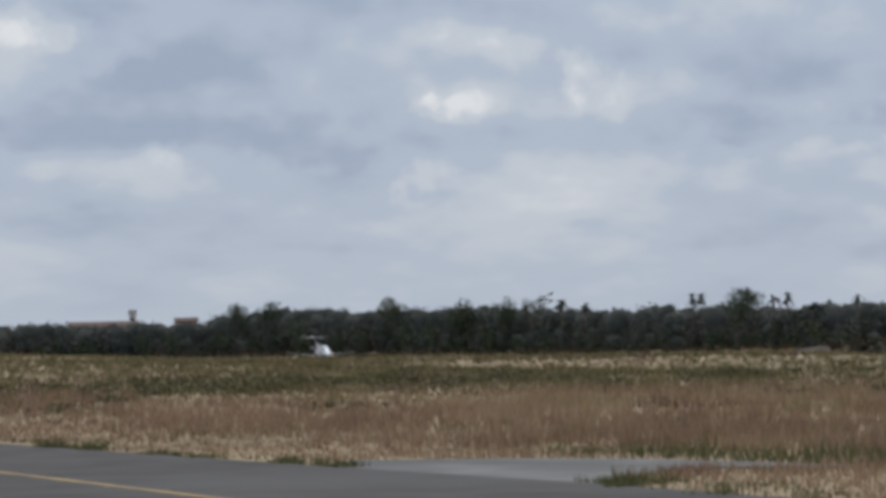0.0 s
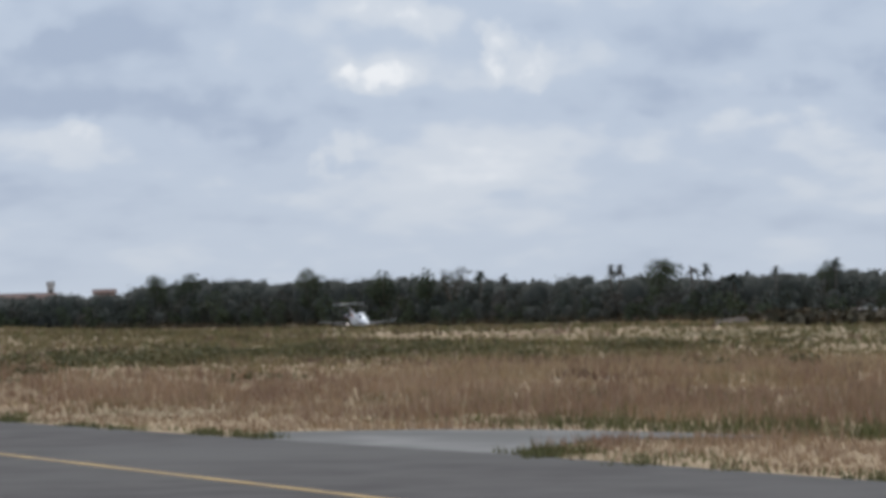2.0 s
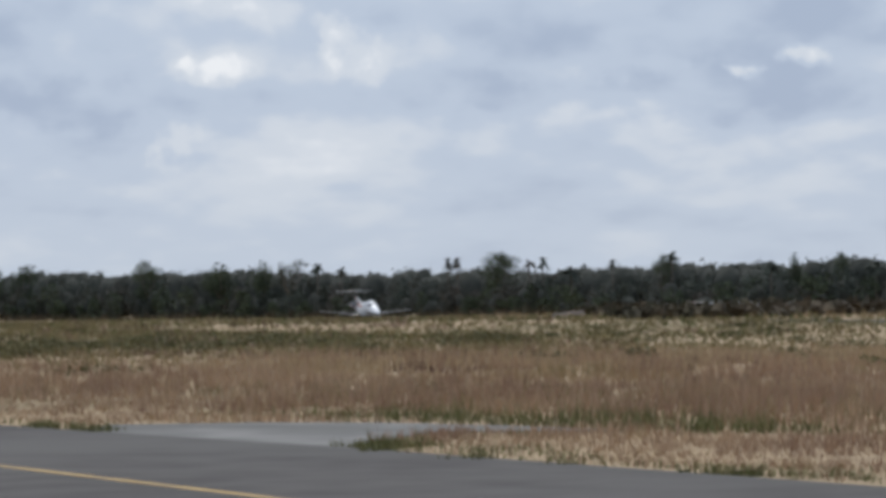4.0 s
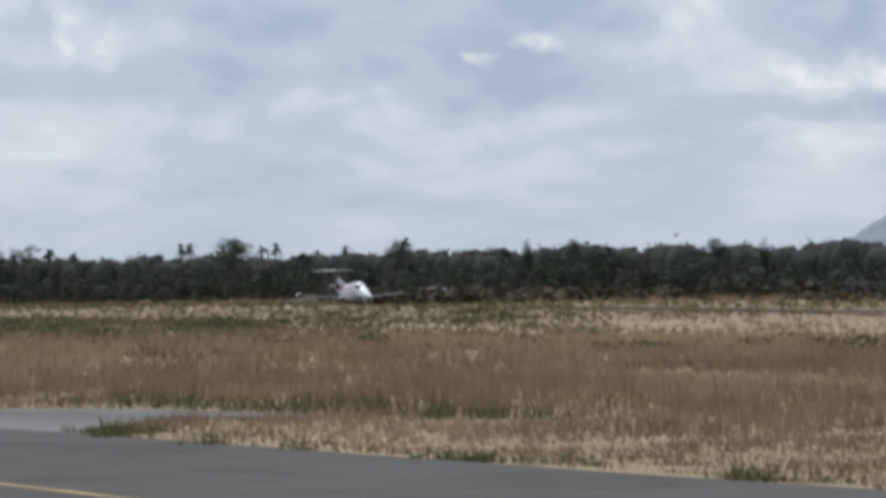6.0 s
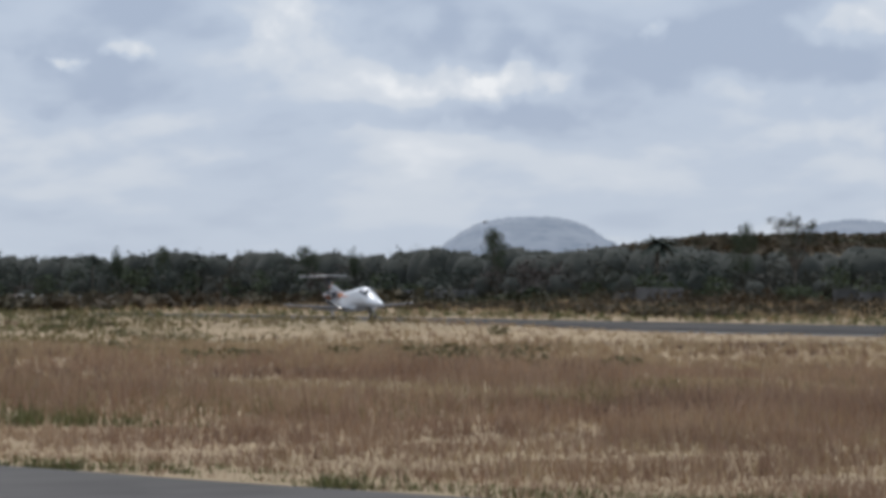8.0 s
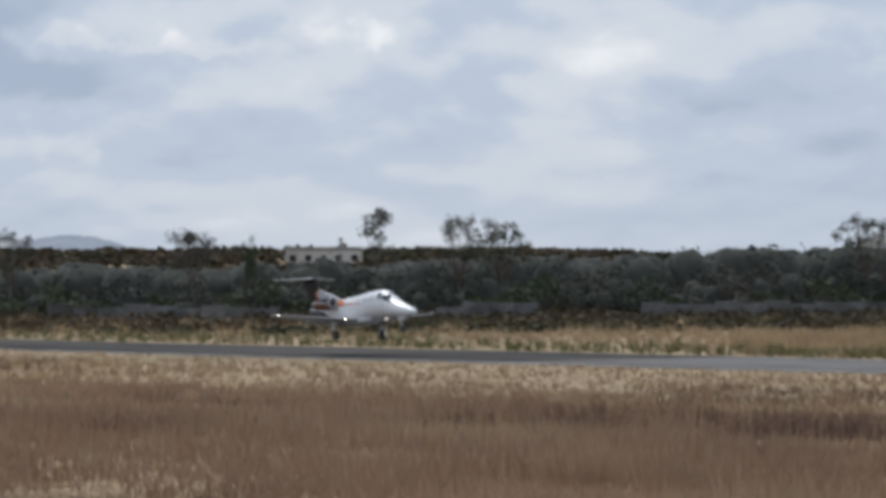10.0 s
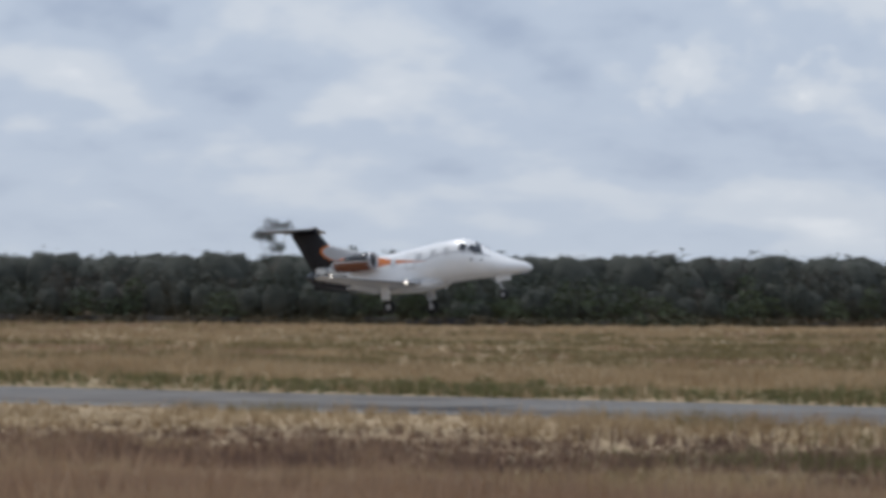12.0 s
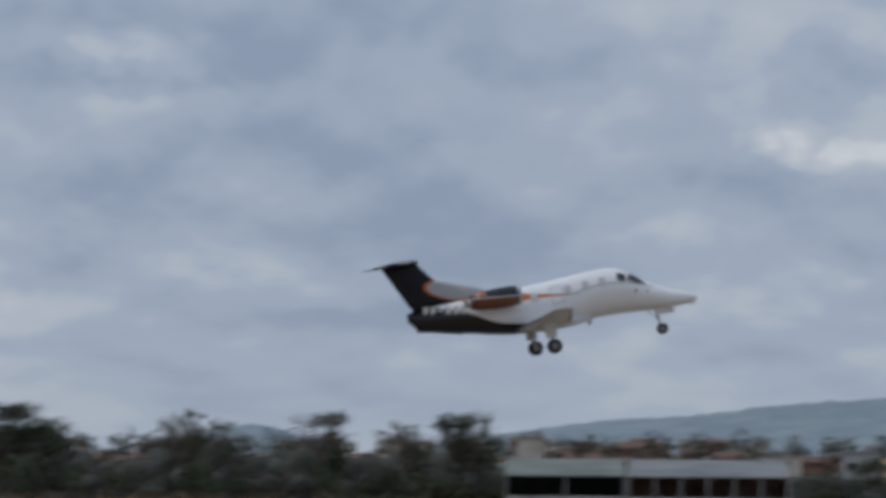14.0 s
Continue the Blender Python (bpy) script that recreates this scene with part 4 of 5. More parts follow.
# ---- standing trees ----
# standing trees: bearing from the camera, distance, height of the top, width of the crown
TREES = {
    "round": [
        (-78.18, 938, 9.4, 7.4), (-77.2, 905, 8.2, 11.0), (-80.27, 985, 8.4, 7.2), (-79.86, 979, 9.0, 6.6), (-76.6, 890, 8.4, 8.0), (-73.38, 779, 8.6, 9.6), (-71.13, 700, 7.9, 3.8), (-69.33, 638, 7.3, 3.6), (-68.7, 618, 7.1, 3.0),
        (-66.72, 569, 7.0, 4.2), (-66.09, 553, 6.7, 1.8), (-64.14, 512, 8.5, 3.7), (-60.74, 459, 8.6, 3.2), (-56.77, 437, 8.4, 2.4), (-46.72, 474, 10.8, 3.8),
        (-45.07, 478, 11.8, 5.8), (-40.94, 487, 11.4, 2.9), (-32.75, 495, 8.7, 1.6), (-18.86, 521, 11.0, 9.9), (-18.13, 520, 10.6, 8.4), (-20.02, 521, 9.6, 8.4),
        (-17.25, 518, 8.1, 5.6), (-20.15, 521, 9.6, 9.2), (-6.03, 517, 9.7, 2.4), (-13.63, 512, 10.0, 6.9), (-13.1, 511, 10.0, 2.8), (-6.99, 515, 9.6, 6.3),
        (-1.94, 521, 9.4, 4.2), (-1.55, 521, 9.3, 2.5), (4.93, 510, 9.3, 9.6), (16.27, 521, 5.6, 5.6),
    ],
    "umbrella": [
        (-57.55, 437, 9.1, 5.0), (-4.75, 517, 11.7, 7.7), (0.06, 519, 11.3, 9.8), (4.39, 510, 11.2, 10.3), (8.75, 504, 10.4, 6.8),
        (10.56, 504, 10.1, 6.1),
    ],
    "thin": [
        (-76.24, 875, 8.5, 7.1), (-60.06, 453, 9.6, 4.7), (-53.92, 442, 10.6, 4.8), (-53.31, 443, 10.2, 6.0), (-48.36, 467, 11.1, 5.7), (-41.33, 485, 9.8, 5.9),
        (-38.19, 489, 10.3, 4.2), (-9.43, 511, 13.4, 8.7), (-8.85, 511, 10.2, 7.6), (-4.21, 517, 10.2, 6.3), (2.82, 516, 12.0, 12.3), (4.32, 510, 11.2, 10.3),
        (6.82, 504, 10.5, 5.7), (7.29, 504, 9.7, 4.5), (10.72, 505, 10.5, 8.2), (9.9, 504, 9.3, 4.8),
    ],
    "palm": [
        (-75.85, 864, 8.4, 2.6), (-75.53, 853, 7.5, 1.8), (-74.07, 803, 8.8, 1.7), (-73.95, 799, 8.8, 1.7), (-72.96, 765, 8.0, 1.9), (-72.77, 758, 8.4, 1.8),
        (-71.82, 725, 7.7, 1.4), (-71.0, 696, 8.7, 1.9), (-46.37, 475, 12.4, 1.7), (-45.99, 476, 12.6, 1.4), (-45.42, 477, 12.2, 1.9), (-44.7, 479, 11.9, 1.7),
        (-44.54, 480, 11.8, 1.4), (-44.42, 480, 10.0, 1.9), (-42.88, 484, 9.7, 1.2), (-42.57, 485, 9.2, 0.9),
    ],
    "bushy": [
        (-72.38, 744, 7.6, 3.4), (-69.65, 649, 7.7, 2.5), (-68.22, 606, 7.3, 3.0), (-61.92, 476, 8.8, 4.2), (-47.55, 472, 11.8, 4.1), (-43.15, 483, 10.3, 3.0),
        (-1.26, 521, 9.4, 1.8),
    ],
    "layered": [
        (-55.04, 439, 11.3, 4.7), (-40.63, 486, 11.9, 3.9), (-33.83, 493, 11.7, 5.2), (-3.44, 518, 11.8, 2.8),
    ],
    "conifer": [
        (-45.85, 476, 13.2, 2.6),
    ],
}


def limbs(bm, rng, height, spread, count, fork, base_r):
    """A trunk that forks into limbs; returns the limbs' ends."""
    lean = rng.normal(0, 0.03 * height, 2)
    f = Vector((lean[0], lean[1], height * fork))
    add_tube(bm, [(0, 0, -0.3), (lean[0] * 0.4, lean[1] * 0.4, height * fork * 0.5), f], [base_r * 1.25, base_r, base_r * 0.8], 7)
    ends = []
    for k in range(count):
        a = 2 * math.pi * (k + rng.uniform(-0.3, 0.3)) / count
        r = spread * rng.uniform(0.35, 0.9)
        e = Vector((math.cos(a) * r, math.sin(a) * r, height * rng.uniform(0.72, 0.92)))
        m = f.lerp(e, 0.5) + Vector((0, 0, -0.06 * height))
        add_tube(bm, [f, m, e], [base_r * 0.55, base_r * 0.35, base_r * 0.12], 5)
        ends.append(e)
    return ends


def make_tree(kind, seed):
    """A tree 10 m high with a crown 8 m wide (palms 3 m, conifers 3 m), standing at the origin."""
    rng = np.random.default_rng(seed)
    names = {"round": ("broadleaf_tree", "dark green broadleaf tree at the edge of the wood"),
             "umbrella": ("umbrella_tree", "flat-topped spreading tree with a dense crown"),
             "thin": ("umbrella_tree", "half-bare spreading tree with a thin crown"),
             "layered": ("layered_tree", "tall open tree with leaves in separate tiers"),
             "palm": ("palm_tree", "slender palm with a round head of fronds"),
             "bushy": ("palm_tree", "stout palm with a wide bushy head"),
             "conifer": ("conifer_tree", "narrow dark conifer standing among palms")}
    name, label = names[kind]
    t = thing(name, label, "tree", "trees at the edge of the wood")
    bm = bmesh.new()
    if kind in ("palm", "bushy"):
        top = 8.6 if kind == "palm" else 7.4
        add_tube(bm, [(0, 0, -0.3), (0.12, 0.05, top * 0.5), (0.0, 0.0, top)], [0.24, 0.18, 0.15], 7)
        part("trunk", bm, M_BARK, t, "grey palm trunk")
        bm = bmesh.new()
        n = 26 if kind == "palm" else 40
        for k in range(n):
            a, up = rng.uniform(0, 6.283), rng.uniform(-0.7, 1.25)
            ln = rng.uniform(1.2, 1.7) * (1.0 if kind == "palm" else 1.25)
            prev = None
            for q in range(6):
                u = q / 5
                r = ln * u * math.cos(up)
                p = Vector((math.cos(a) * r, math.sin(a) * r, top + ln * u * math.sin(up) - 0.75 * u * u * ln * 0.6))
                w = 0.30 * (1 - 0.75 * abs(u - 0.35)) * (0.3 if q == 5 else 1)
                s = Vector((-math.sin(a), math.cos(a), 0)) * w
                d = Vector((0, 0, -0.12 * u))
                cur = (bm.verts.new(p - s + d), bm.verts.new(p), bm.verts.new(p + s + d))
                if prev:
                    bm.faces.new((prev[0], prev[1], cur[1], cur[0]))
                    bm.faces.new((prev[1], prev[2], cur[2], cur[1]))
                prev = cur
        part("crown", bm, M_LEAF, t, "dark drooping palm fronds")
        return t
    if kind == "conifer":
        add_tube(bm, [(0, 0, -0.3), (0, 0, 9.6)], [0.22, 0.04], 7)
        part("trunk", bm, M_BARK, t)
        zs = np.linspace(1.2, 9.8, 16)
        c = np.stack([rng.normal(0, 0.08, 16), rng.normal(0, 0.08, 16), zs], 1)
        w = 1.35 * (1 - (zs - 1.0) / 9.2) ** 0.8 + 0.08
        v, f = leaf_cloud(c, np.stack([w, w, np.full(16, 0.55)], 1), 900, 0.2, rng, 0.2)
        mesh_of("crown", v, f, M_LEAF, t)
        return t
    if kind == "round":
        ends = limbs(bm, rng, 10, 3.0, 5, 0.3, 0.3)
        c = [(e.x, e.y, e.z - 0.9) for e in ends] + [tuple(rng.normal(0, 1.3, 2)) + (rng.uniform(4.0, 8.9),) for _ in range(10)] + [(0.2, -0.3, 8.8)]
        r = [(rng.uniform(1.2, 2.0), rng.uniform(1.2, 2.0), rng.uniform(1.0, 1.6)) for _ in c]
        count, size, mat, hollow = 2200, 0.16, M_LEAF_FRESH, 0.3
    elif kind == "umbrella":
        ends = limbs(bm, rng, 10, 3.6, 8, 0.4, 0.25)
        c = [(e.x, e.y, 8.9 - 0.13 * (e.x ** 2 + e.y ** 2) ** 0.5 * 1.5 + rng.normal(0, 0.25)) for e in ends] + [tuple(rng.normal(0, 1.4, 2)) + (9.0,) for _ in range(5)]
        c += [(e.x * 0.8, e.y * 0.8, e.z - 1.4) for e in ends]
        r = [(rng.uniform(1.0, 1.6), rng.uniform(1.0, 1.6), rng.uniform(0.6, 1.1)) for _ in c]
        count, size, mat, hollow = 1500, 0.15, M_LEAF, 0.2
    elif kind == "thin":
        ends = limbs(bm, rng, 10, 4.0, 12, 0.35, 0.34)
        c = [(e.x, e.y, e.z + rng.uniform(-0.2, 0.5)) for e in ends] + [tuple(rng.normal(0, 1.8, 2)) + (rng.uniform(5.2, 9.3),) for _ in range(20)]
        r = [(rng.uniform(0.6, 1.2), rng.uniform(0.6, 1.2), rng.uniform(0.35, 0.7)) for _ in c]
        count, size, mat, hollow = 1700, 0.13, M_LEAF_THIN, 0.2
    else:
        ends = limbs(bm, rng, 10, 3.2, 6, 0.45, 0.2)
        c = [(e.x, e.y, e.z) for e in ends] + [(-1.6, 0.4, 6.2), (1.9, -0.5, 7.2), (0.4, 0.2, 9.4), (-0.8, 0.3, 8.3)]
        r = [(rng.uniform(1.0, 1.7), rng.uniform(1.0, 1.7), rng.uniform(0.4, 0.7)) for _ in c]
        count, size, mat, hollow = 1100, 0.14, M_LEAF, 0.2
    part("trunk", bm, M_BARK, t)
    v, f = leaf_cloud(np.array(c), np.array(r), count, size, rng, hollow)
    mesh_of("crown", v, f, mat, t)
    return t


def plant_trees():
    rng = np.random.default_rng(21)
    # smaller broadleaf trees stand under the spreading ones beside the town
    under = [(b + 0.12, d + 3, z0 * 0.72, w * 0.9) for kind in ("umbrella", "thin") for b, d, z0, w in TREES[kind] if b > -12]
    TREES["round"].extend((b, d, max(top, 6.6), w) for b, d, top, w in under)
    base_w = {"palm": 2.3, "bushy": 3.0, "conifer": 2.9}
    for kind, places in TREES.items():
        protos = []
        for k, (b, d, top, w) in enumerate(places):
            x, y, z = on_ground(b, d)
            sw, sh = 1.12 * w / base_w.get(kind, 8.4), (top - z) / 9.45
            sw = max(sw, 0.35 * sh)
            m = Matrix.Translation((x, y, z)) @ Matrix.Rotation(rng.uniform(0, 6.28), 4, "Z") @ Matrix.Diagonal((sw, sw, sh, 1))
            if k < 3:
                ob = make_tree(kind, 40 + 7 * k + len(kind))
                ob.matrix_basis = m
                protos.append(ob)
            else:
                src = protos[k % len(protos)]
                keep = src.matrix_basis.copy()
                src.matrix_basis = Matrix()
                copy_thing(src, m)
                src.matrix_basis = keep


plant_trees()


# ---- scrub on the rise, spoil bank ----
def shrubs(name, label, mat, places, leaves, size, seed):
    rng = np.random.default_rng(seed)
    V, F, n0 = [], [], 0
    for b, d, h, w in places:
        x, y, z = on_ground(b, d)
        v, f = leaf_cloud(np.array([[x, y, z + h * 0.45]]), np.array([[w, w, h * 0.5]]), leaves, size, rng, 0.2)
        V.append(v)
        F.append(f + n0)
        n0 += len(v)
    tagged(mesh_of(name, np.concatenate(V), np.concatenate(F), mat), label, "shrubs", kind="stuff")


def build_scrub():
    rng = np.random.default_rng(31)
    rise = [(rng.uniform(-72, -40), rng.uniform(490, 1150), rng.uniform(0.7, 1.9), rng.uniform(2.0, 4.4)) for _ in range(4300)]
    shrubs("hillside_scrub", "low brown-green scrub on the rising ground", M_SCRUB, rise, 24, 0.85, 32)
    foot = []
    for _ in range(1700):
        b = rng.uniform(-84, 10)
        D, H = front(b)
        foot.append((b, D - rng.uniform(6, 20), rng.uniform(0.5, 1.4) * (1.5 if b < -60 else 1.0), rng.uniform(0.9, 2.4)))
    for _ in range(900):
        b = rng.uniform(-68, -47)
        foot.append((b, front(b)[0] - rng.uniform(14, 95), rng.uniform(0.3, 0.9), rng.uniform(1.0, 2.6)))
    verge = []
    for _ in range(26):
        x = rng.uniform(-150, 60)
        y = RUNWAY_TURN * x + rng.uniform(174, 186)
        verge.append((math.degrees(math.atan2(x, y)), math.hypot(x, y), rng.uniform(0.5, 1.0), rng.uniform(0.5, 1.2)))
    shrubs("verge_weeds", "leafy green weeds along the runway verge", M_GREEN, verge, 130, 0.08, 36)
    shrubs("brown_scrub", "low reddish brown scrub in front of the wood", M_SCRUB, foot, 26, 0.27, 33)
    town_green = [(rng.uniform(-17, 19), rng.uniform(590, 1150), rng.uniform(4.5, 8.5), rng.uniform(2.0, 4.0)) for _ in range(420)]
    shrubs("town_trees", "scattered dark trees among the houses of the town", M_LEAF, town_green, 110, 0.4, 35)
    tufts = [(rng.uniform(-86, -56), math.exp(rng.uniform(math.log(150), math.log(420))), rng.uniform(0.35, 0.75), rng.uniform(0.8, 2.2)) for _ in range(520)]
    tufts = [q for k, q in enumerate(tufts) if on_ground(q[0], q[1])[1] < 132 and (k < 50 or abs(0.63 * on_ground(q[0], q[1])[0] + 0.78 * on_ground(q[0], q[1])[1] + 105) < 11)]
    shrubs("dark_tussocks", "dark green bushes scattered through the dry grass", M_BUSH, tufts, 150, 0.09, 34)


def build_bank():
    """A low spoil bank of brown earth with pale rubble along its top."""
    bm = bmesh.new()
    n, rows = 40, []
    for i in range(n + 1):
        u = i / n
        b, d = -72.8 + 4.4 * u, 606 - 68 * u
        h = 1.9 * math.sin(math.pi * u) ** 0.5 * (0.85 + 0.25 * math.sin(u * 23) * math.sin(u * 9))
        ring = []
        for off, k in ((-9, 0.0), (-4, 0.6), (0, 1.0), (5, 0.7), (11, 0.0)):
            x, y, z = on_ground(b, d + off)
            ring.append(bm.verts.new((x, y, z - 0.1 + h * k)))
        rows.append(ring)
    for p, q in zip(rows, rows[1:]):
        for k in range(4):
            bm.faces.new((p[k], q[k], q[k + 1], p[k + 1]))
    bank = tagged(part("spoil_bank", bm, M_EARTH, smooth=True), "low bank of brown earth beyond the runway", "bank")
    rng = np.random.default_rng(8)
    for k in range(46):
        u = rng.uniform(0.25, 0.97)
        b, d = -72.8 + 4.4 * u, 606 - 68 * u
        h = 1.9 * math.sin(math.pi * u) ** 0.5
        x, y, z = on_ground(b, d - rng.uniform(0, 3))
        bm = bmesh.new()
        bmesh.ops.create_icosphere(bm, subdivisions=1, radius=1)
        for v in bm.verts:
            v.co = Vector((v.co.x * rng.uniform(0.4, 1.0), v.co.y * rng.uniform(0.3, 0.6), v.co.z * rng.uniform(0.15, 0.4))) + Vector((x, y, z + h * 0.85))
        part("rubble", bm, M_CONCRETE, bank, "pale lump of rubble")


M_SCRUB = material("brown_scrub", (0.05, 0.042, 0.026), (0.115, 0.085, 0.055), 0.3, 0.9, island=0.4, stain=(0.05, 0.055, 0.03), stain_scale=0.03)
M_EARTH = material("brown_earth", (0.055, 0.04, 0.032), (0.10, 0.074, 0.06), 0.5, 0.95, bump=0.5, stain=(0.14, 0.105, 0.08), stain_scale=0.06)
M_BUSH = material("dull_bush", (0.095, 0.093, 0.045), (0.165, 0.15, 0.075), 0.5, 0.9, island=0.35)
build_scrub()
build_bank()


# ---- perimeter wall ----
M_PANEL = material("weathered_panel", (0.12, 0.12, 0.12), (0.22, 0.215, 0.21), 0.7, 0.9, stain=(0.07, 0.07, 0.065), stain_scale=0.3)
M_DARK = material("dark_panel", (0.03, 0.03, 0.034), (0.065, 0.062, 0.065), 0.6, 0.9, stain=(0.12, 0.11, 0.10), stain_scale=0.2)


def build_wall(name, label, mat, b0, b1, setback, wide, high, keep, seed):
    rng = np.random.default_rng(seed)
    wall = thing(name, label, "wall", kind="structure")
    shapes = []
    for k in range(3):
        bm = bmesh.new()
        add_box(bm, (wide - 0.16, 0.08, high), (0, 0, high / 2), bevel=0.015)
        for z in (high * 0.34, high * 0.67):
            add_box(bm, (wide - 0.2, 0.10, 0.03), (0, 0, z))
        me = bpy.data.meshes.new("panel")
        bm.to_mesh(me)
        bm.free()
        me.materials.append(mat)
        shapes.append(me)
    bm = bmesh.new()
    add_box(bm, (0.14, 0.14, high + 0.12), (0, 0, (high + 0.12) / 2), bevel=0.02)
    post = bpy.data.meshes.new("post")
    bm.to_mesh(post)
    bm.free()
    post.materials.append(mat)
    b, gap = b0, 0
    while b < b1:
        D, H = front(b)
        d = D - setback
        x, y, z = on_ground(b, d)
        turn = Matrix.Rotation(-radians(b), 4, "Z")
        if gap > 0:
            gap -= 1
        elif rng.random() > keep:
            gap = rng.integers(1, 6)
        else:
            p = new("panel", shapes[rng.integers(3)])
            p.parent = wall
            p.matrix_basis = Matrix.Translation((x, y, z - rng.uniform(0.05, 0.6))) @ turn @ Matrix.Rotation(rng.normal(0, 0.015), 4, "Y")
            q = new("post", post)
            q.parent = wall
            q.matrix_basis = Matrix.Translation((x, y, z - 0.2)) @ turn @ Matrix.Translation((wide / 2, 0, 0))
        b += math.degrees(wide / d)


build_wall("wall_west", "broken pale concrete panel wall in front of the wood", M_PANEL, -66, -38, 15, 2.6, 2.0, 0.8, 3)
build_wall("wall_north", "low dark boundary wall along the foot of the wood", M_DARK, -52, 9, 13.5, 3.6, 1.1, 0.93, 4)
build_wall("wall_east", "grey concrete panel wall below the trees", M_PANEL, 0.6, 4.4, 15, 2.6, 1.5, 0.95, 5)


def build_fence():
    """Pale posts with two wires in front of the dark wall."""
    fence = thing("fence", "wire fence with pale posts at the foot of the wood", "fence", kind="structure")
    bm = bmesh.new()
    add_box(bm, (0.13, 0.13, 1.5), (0, 0, 0.75), bevel=0.02)
    me = bpy.data.meshes.new("post")
    bm.to_mesh(me)
    bm.free()
    me.materials.append(M_PLAIN_POST)
    spots = []
    b = -13.0
    while b < 4.0:
        D, H = front(b)
        spots.append(on_ground(b, D - 18))
        b += math.degrees(3.4 / D)
    for x, y, z in spots:
        q = new("post", me)
        q.parent = fence
        q.matrix_basis = Matrix.Translation((x, y, z - 0.05))
    for h in (0.7, 1.3):
        bm = bmesh.new()
        add_tube(bm, [(x, y - 0.08, z + h) for x, y, z in spots], [0.012] * len(spots), 4)
        part("wire", bm, M_DARK, fence, "thin fence wire")


M_PLAIN_POST = material("pale_post", (0.34, 0.33, 0.31), (0.48, 0.47, 0.44), 1.0, 0.9)
build_fence()


# ---- markers on the field ----
def build_markers():
    bm = bmesh.new()
    first = thing("field_marker", "small black and white marker post in the grass", "marker", "runway markers")
    add_box(bm, (0.34, 0.22, 0.55), (0, 0, 0.27), bevel=0.02)
    part("base", bm, M_BLACK, first, "black lower half")
    bm = bmesh.new()
    add_box(bm, (0.3, 0.2, 0.4), (0, 0, 0.75), bevel=0.03)
    part("cap", bm, M_MARK, first, "white upper half")
    places = [(-54.95, 301), (-41.26, 388), (-19.05, 385)]
    for k, (b, d) in enumerate(places):
        m = Matrix.Translation(on_ground(b, d)) @ Matrix.Rotation(-radians(b), 4, "Z")
        if k == 0:
            first.matrix_basis = m
        else:
            copy_thing(first, m)


build_markers()


# ---- buildings ----
M_PLASTER = material("pale_plaster", (0.50, 0.49, 0.46), (0.66, 0.65, 0.62), 0.4, 0.9, stain=(0.36, 0.34, 0.31), stain_scale=0.2)
M_BRICK = material("red_brick", (0.15, 0.085, 0.07), (0.24, 0.14, 0.115), 0.8, 0.9, stain=(0.28, 0.2, 0.16), stain_scale=0.2)
M_PINK = material("pink_plaster", (0.26, 0.185, 0.165), (0.36, 0.27, 0.24), 0.5, 0.9, stain=(0.3, 0.22, 0.19), stain_scale=0.2)
M_TILE = material("clay_roof", (0.115, 0.075, 0.064), (0.185, 0.12, 0.10), 0.9, 0.9, stain=(0.14, 0.09, 0.075), stain_scale=0.2)
M_SHEET = material("roof_sheet", (0.145, 0.15, 0.155), (0.20, 0.205, 0.205), 0.4, 0.6, 0.2, stain=(0.25, 0.26, 0.26), stain_scale=0.1)
M_GREEN_SHEET = material("greenish_roof_sheet", (0.12, 0.142, 0.126), (0.165, 0.19, 0.168), 0.4, 0.65, 0.1, stain=(0.2, 0.22, 0.2), stain_scale=0.1)
M_TEAL = material("teal_plaster", (0.10, 0.28, 0.28), (0.14, 0.36, 0.35), 0.5, 0.9)
# near-black: dark window panes, and shade painted on doorways and open interiors
M_INSIDE_DARK = material("dark_panes_and_inside_shade", (0.01, 0.011, 0.013), (0.025, 0.026, 0.03), 0.5, 0.5)
M_STEEL = material("galvanised_steel", (0.28, 0.29, 0.30), (0.4, 0.4, 0.41), 2.0, 0.5, 0.5)


